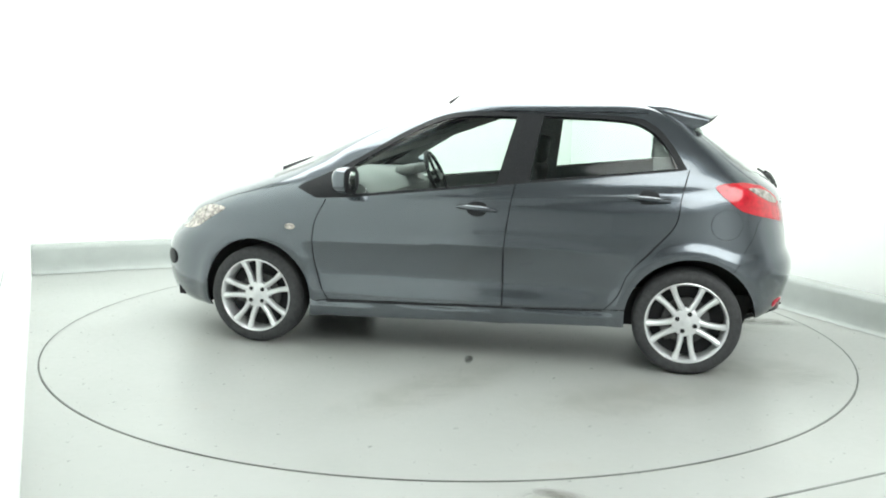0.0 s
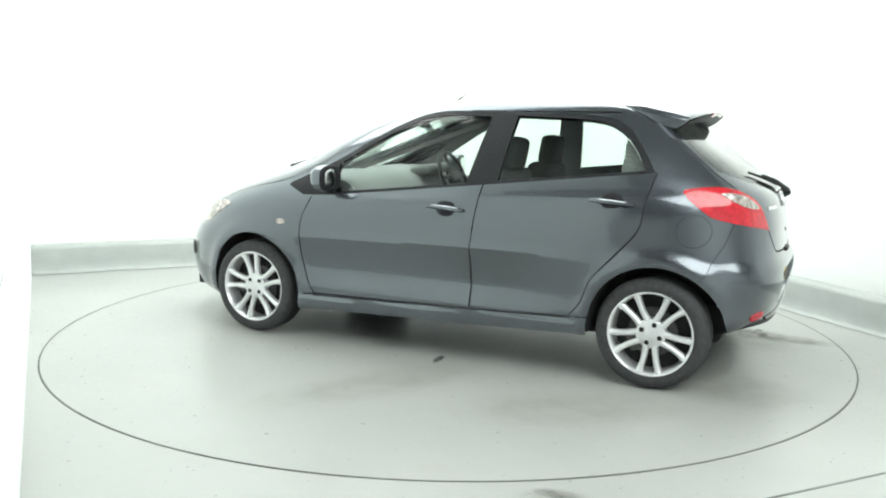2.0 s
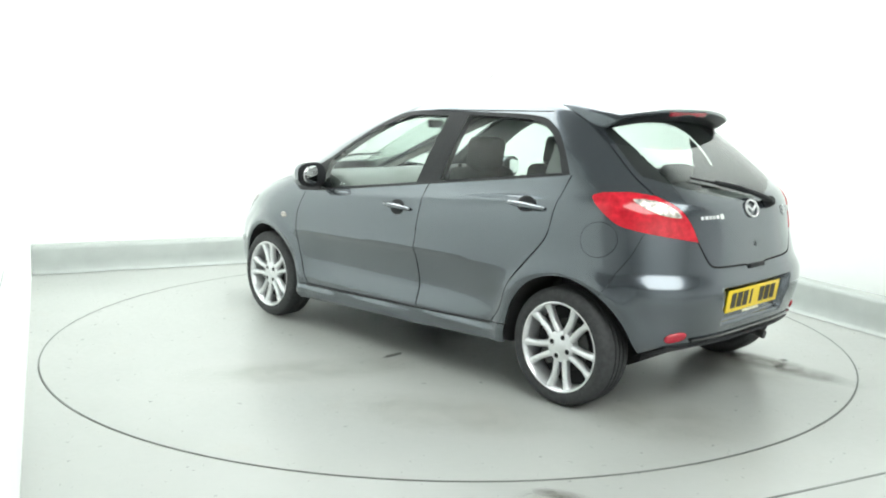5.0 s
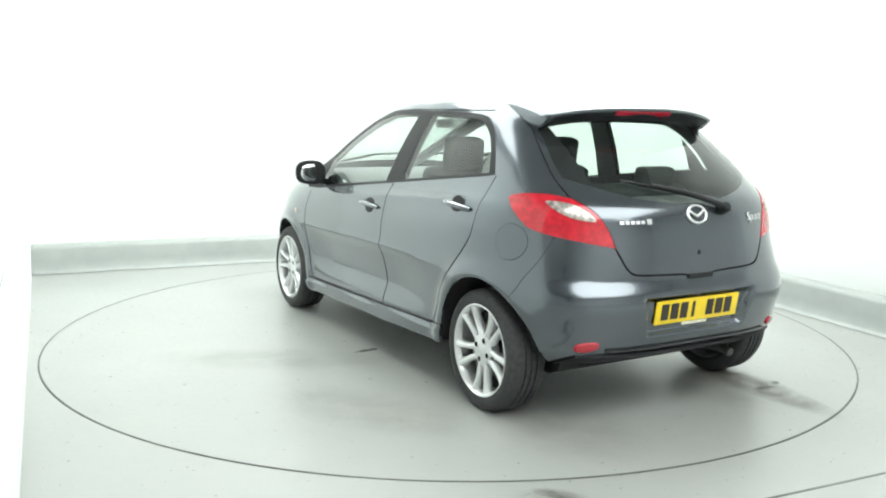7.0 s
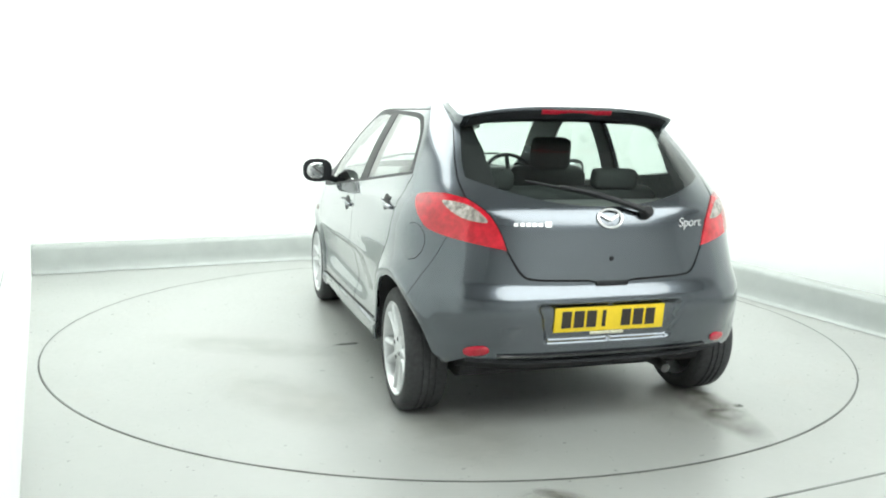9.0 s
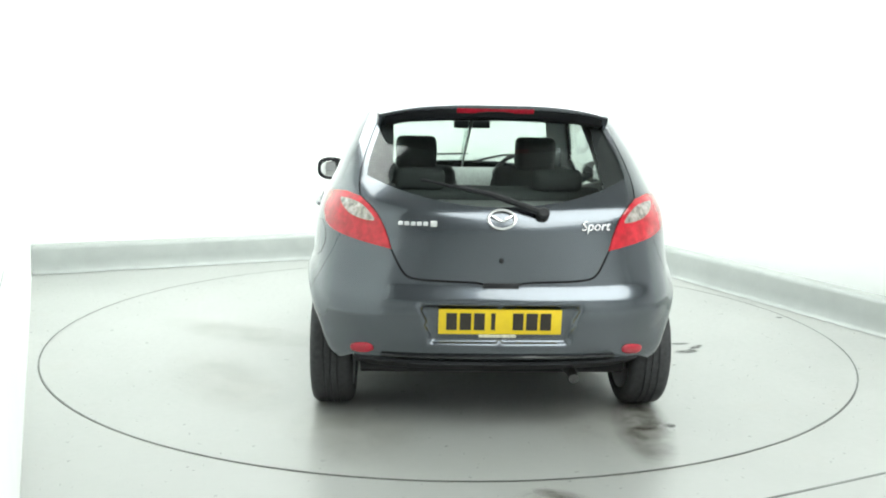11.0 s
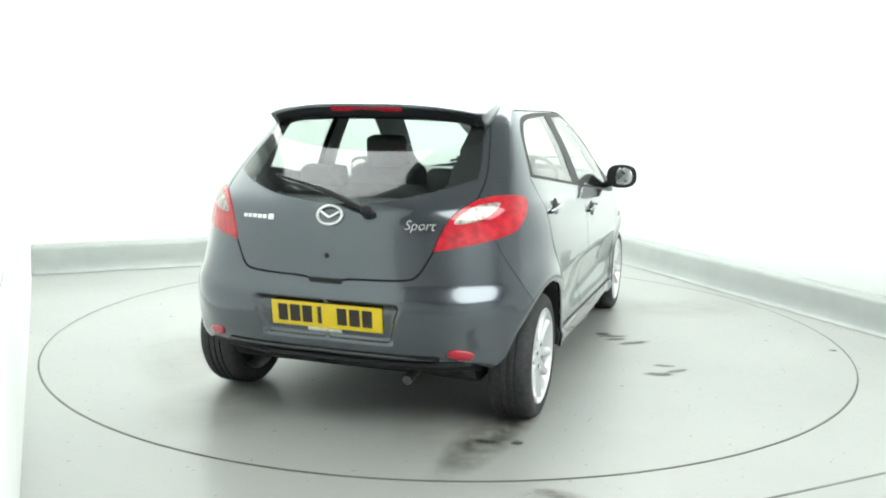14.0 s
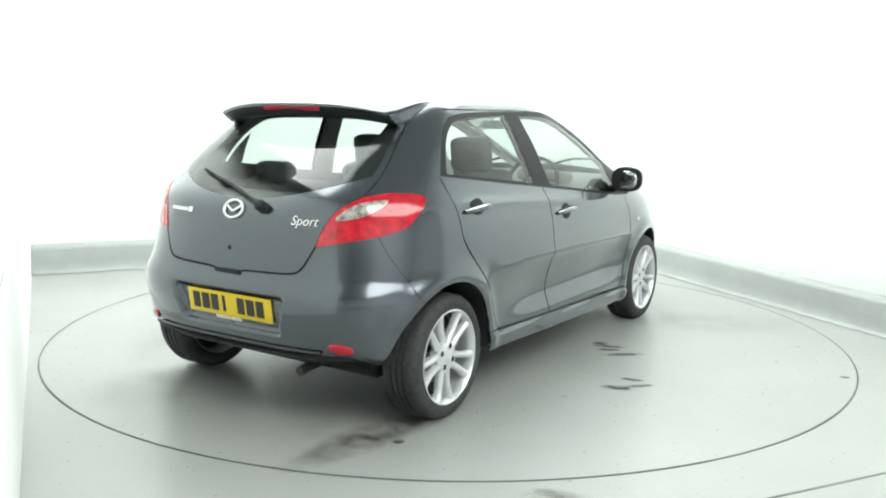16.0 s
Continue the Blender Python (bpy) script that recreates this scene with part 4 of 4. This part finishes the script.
# lower valance, exhaust
bm = bmesh.new()
rows = []
for y in np.linspace(-0.62, 0.62, 25):
    p, _ = at_end(y, 0.350)
    rows.append([bm.verts.new((p.x + dx, y, z + 0.012 * (abs(y) / 0.6) ** 2)) for dx, z in ((0.012, 0.350), (-0.006, 0.342), (-0.008, 0.330), (0.02, 0.318), (0.16, 0.262), (0.17, 0.275), (0.05, 0.345))])
for p, q in zip(rows, rows[1:]):
    for k in range(7):
        bm.faces.new((p[k], p[(k + 1) % 7], q[(k + 1) % 7], q[k]))
bm.faces.new(rows[0]), bm.faces.new(rows[-1])
part("valance", bm, BLACK, rear_bumper, "black lower valance")
lip = [at_end(y, 0.372, 0.006)[0] for y in np.linspace(-0.50, 0.50, 21)]
part("valance_lip", tube(lip, 0.008, 8), GLOSSBLACK, rear_bumper, "glossy black lip along the bumper's lower edge")
exhaust = new("exhaust")
exhaust.parent = car
part("silencer", box_bm((0.24, 0.46, 0.10), pose(-1.44, -0.12, 0.285), 0.045, 3), GAPMAT, exhaust)
part("tailpipe", tube([(-1.50, -0.32, 0.26), (-1.66, -0.34, 0.262), (-1.72, -0.34, 0.25)], 0.022, 14), DARKMETAL, exhaust)

# roof aerial
aerial = new("aerial")
aerial.parent = car
part("mast", tube([(0.235, -0.02, 1.478), (-0.47, -0.02, 1.925)], 0.0024, 6, 0.6), BLACK, aerial)
part("base", tube([(0.262, -0.02, 1.455), (0.205, -0.02, 1.497)], 0.010, 10, 0.5), BLACK, aerial)

# front wipers
for y0, y1 in ((0.45, -0.05), (-0.10, -0.52)):
    part("front_wiper", tube([(1.22, y0, 1.035), (1.13, (y0 + y1) / 2, 1.09), (1.08, y1, 1.10)], 0.010, 6, 0.7), BLACK, car)


# ---------- marks on the floor ----------
def blot(name, x, y, rx, ry, turn, mat, parent, label, z=0.0016):
    """A flat stain; its outline comes from its own soft, broken edge."""
    bm = bmesh.new()
    vs = [bm.verts.new((rx * a, ry * b, 0)) for a, b in ((-1, -1), (1, -1), (1, 1), (-1, 1))]
    bm.faces.new(vs)
    ob = part(name, bm, mat, parent, label, smooth=False)
    ob.matrix_basis = pose(x, y, z, 0, 0, turn)
    return ob


for i, (x, y, rx, ry) in enumerate(((0.206, -0.985, 0.06, 0.05), (0.10, -1.083, 0.09, 0.035), (0.17, -1.06, 0.12, 0.03), (0.05, -1.20, 0.14, 0.04), (-0.58, -1.41, 0.10, 0.045), (-0.48, -1.495, 0.10, 0.03), (-0.40, -1.42, 0.08, 0.03), (0.331, -2.36, 0.035, 0.03), (-0.284, 0.72, 0.10, 0.03), (-1.845, -0.93, 0.035, 0.03), (-1.88, -0.80, 0.06, 0.03))):
    blot("stain", x, y, rx, ry, -58 + 25 * math.sin(3 * i), STAIN, table, "dark oily stain on the disc", 0.0016 + 0.0002 * i)
blot("tyre_track", -1.83, -0.80, 0.60, 0.15, -7, TRACK, table, "dark tyre track across the disc", 0.0042)
for i, (x, y, rx, ry) in enumerate(((-1.75, -0.6, 0.5, 0.35), (-1.2, 1.2, 0.7, 0.3), (-0.2, 1.3, 0.8, 0.25), (-1.9, 0.5, 0.35, 0.5), (1.2, -1.4, 0.6, 0.4))):
    blot("rust_stain", x, y, rx, ry, 30 * i, RUST, table, "faint rusty stain on the disc", 0.0046 + 0.0002 * i)
drain = blot("floor_stain", 0.41, -2.56, 0.17, 0.08, 10, RUST, None, "brown stain on the floor beside the turntable", 0.002)
tagged(drain, category="stain")
drain2 = blot("floor_stain", 0.44, -2.55, 0.13, 0.05, -20, TRACK, None, "dark stain on the floor beside the turntable", 0.0022)
tagged(drain2, category="stain")

# ---------- motion ----------
def heading(t):
    """The turntable's angle in degrees: a slow start, then an even clockwise turn."""
    return HEADING(t)


HEADING = keyed([(0.0, 167.98), (1.0, 161.63), (2.0, 155.15), (3.0, 148.48), (4.0, 141.66), (5.3, 132.82), (6.5, 124.66), (7.5, 117.75), (8.5, 110.75), (9.0, 107.15), (10.2, 98.75), (11.5, 89.65), (12.5, 82.64), (13.5, 75.58), (14.5, 68.53), (15.5, 61.53), (16.0, 57.96)])


def motions():
    times = [0.5 * k for k in range(33)]
    walk(table, [(t, pose(0, 0, 0, 0, 0, float(heading(t)))) for t in times])
    walk(car, [(t, pose(0, 0, 0.001, 0, 0, float(heading(t))) @ pose(-AXLE[0], -AXLE[1], 0)) for t in times])


motions()
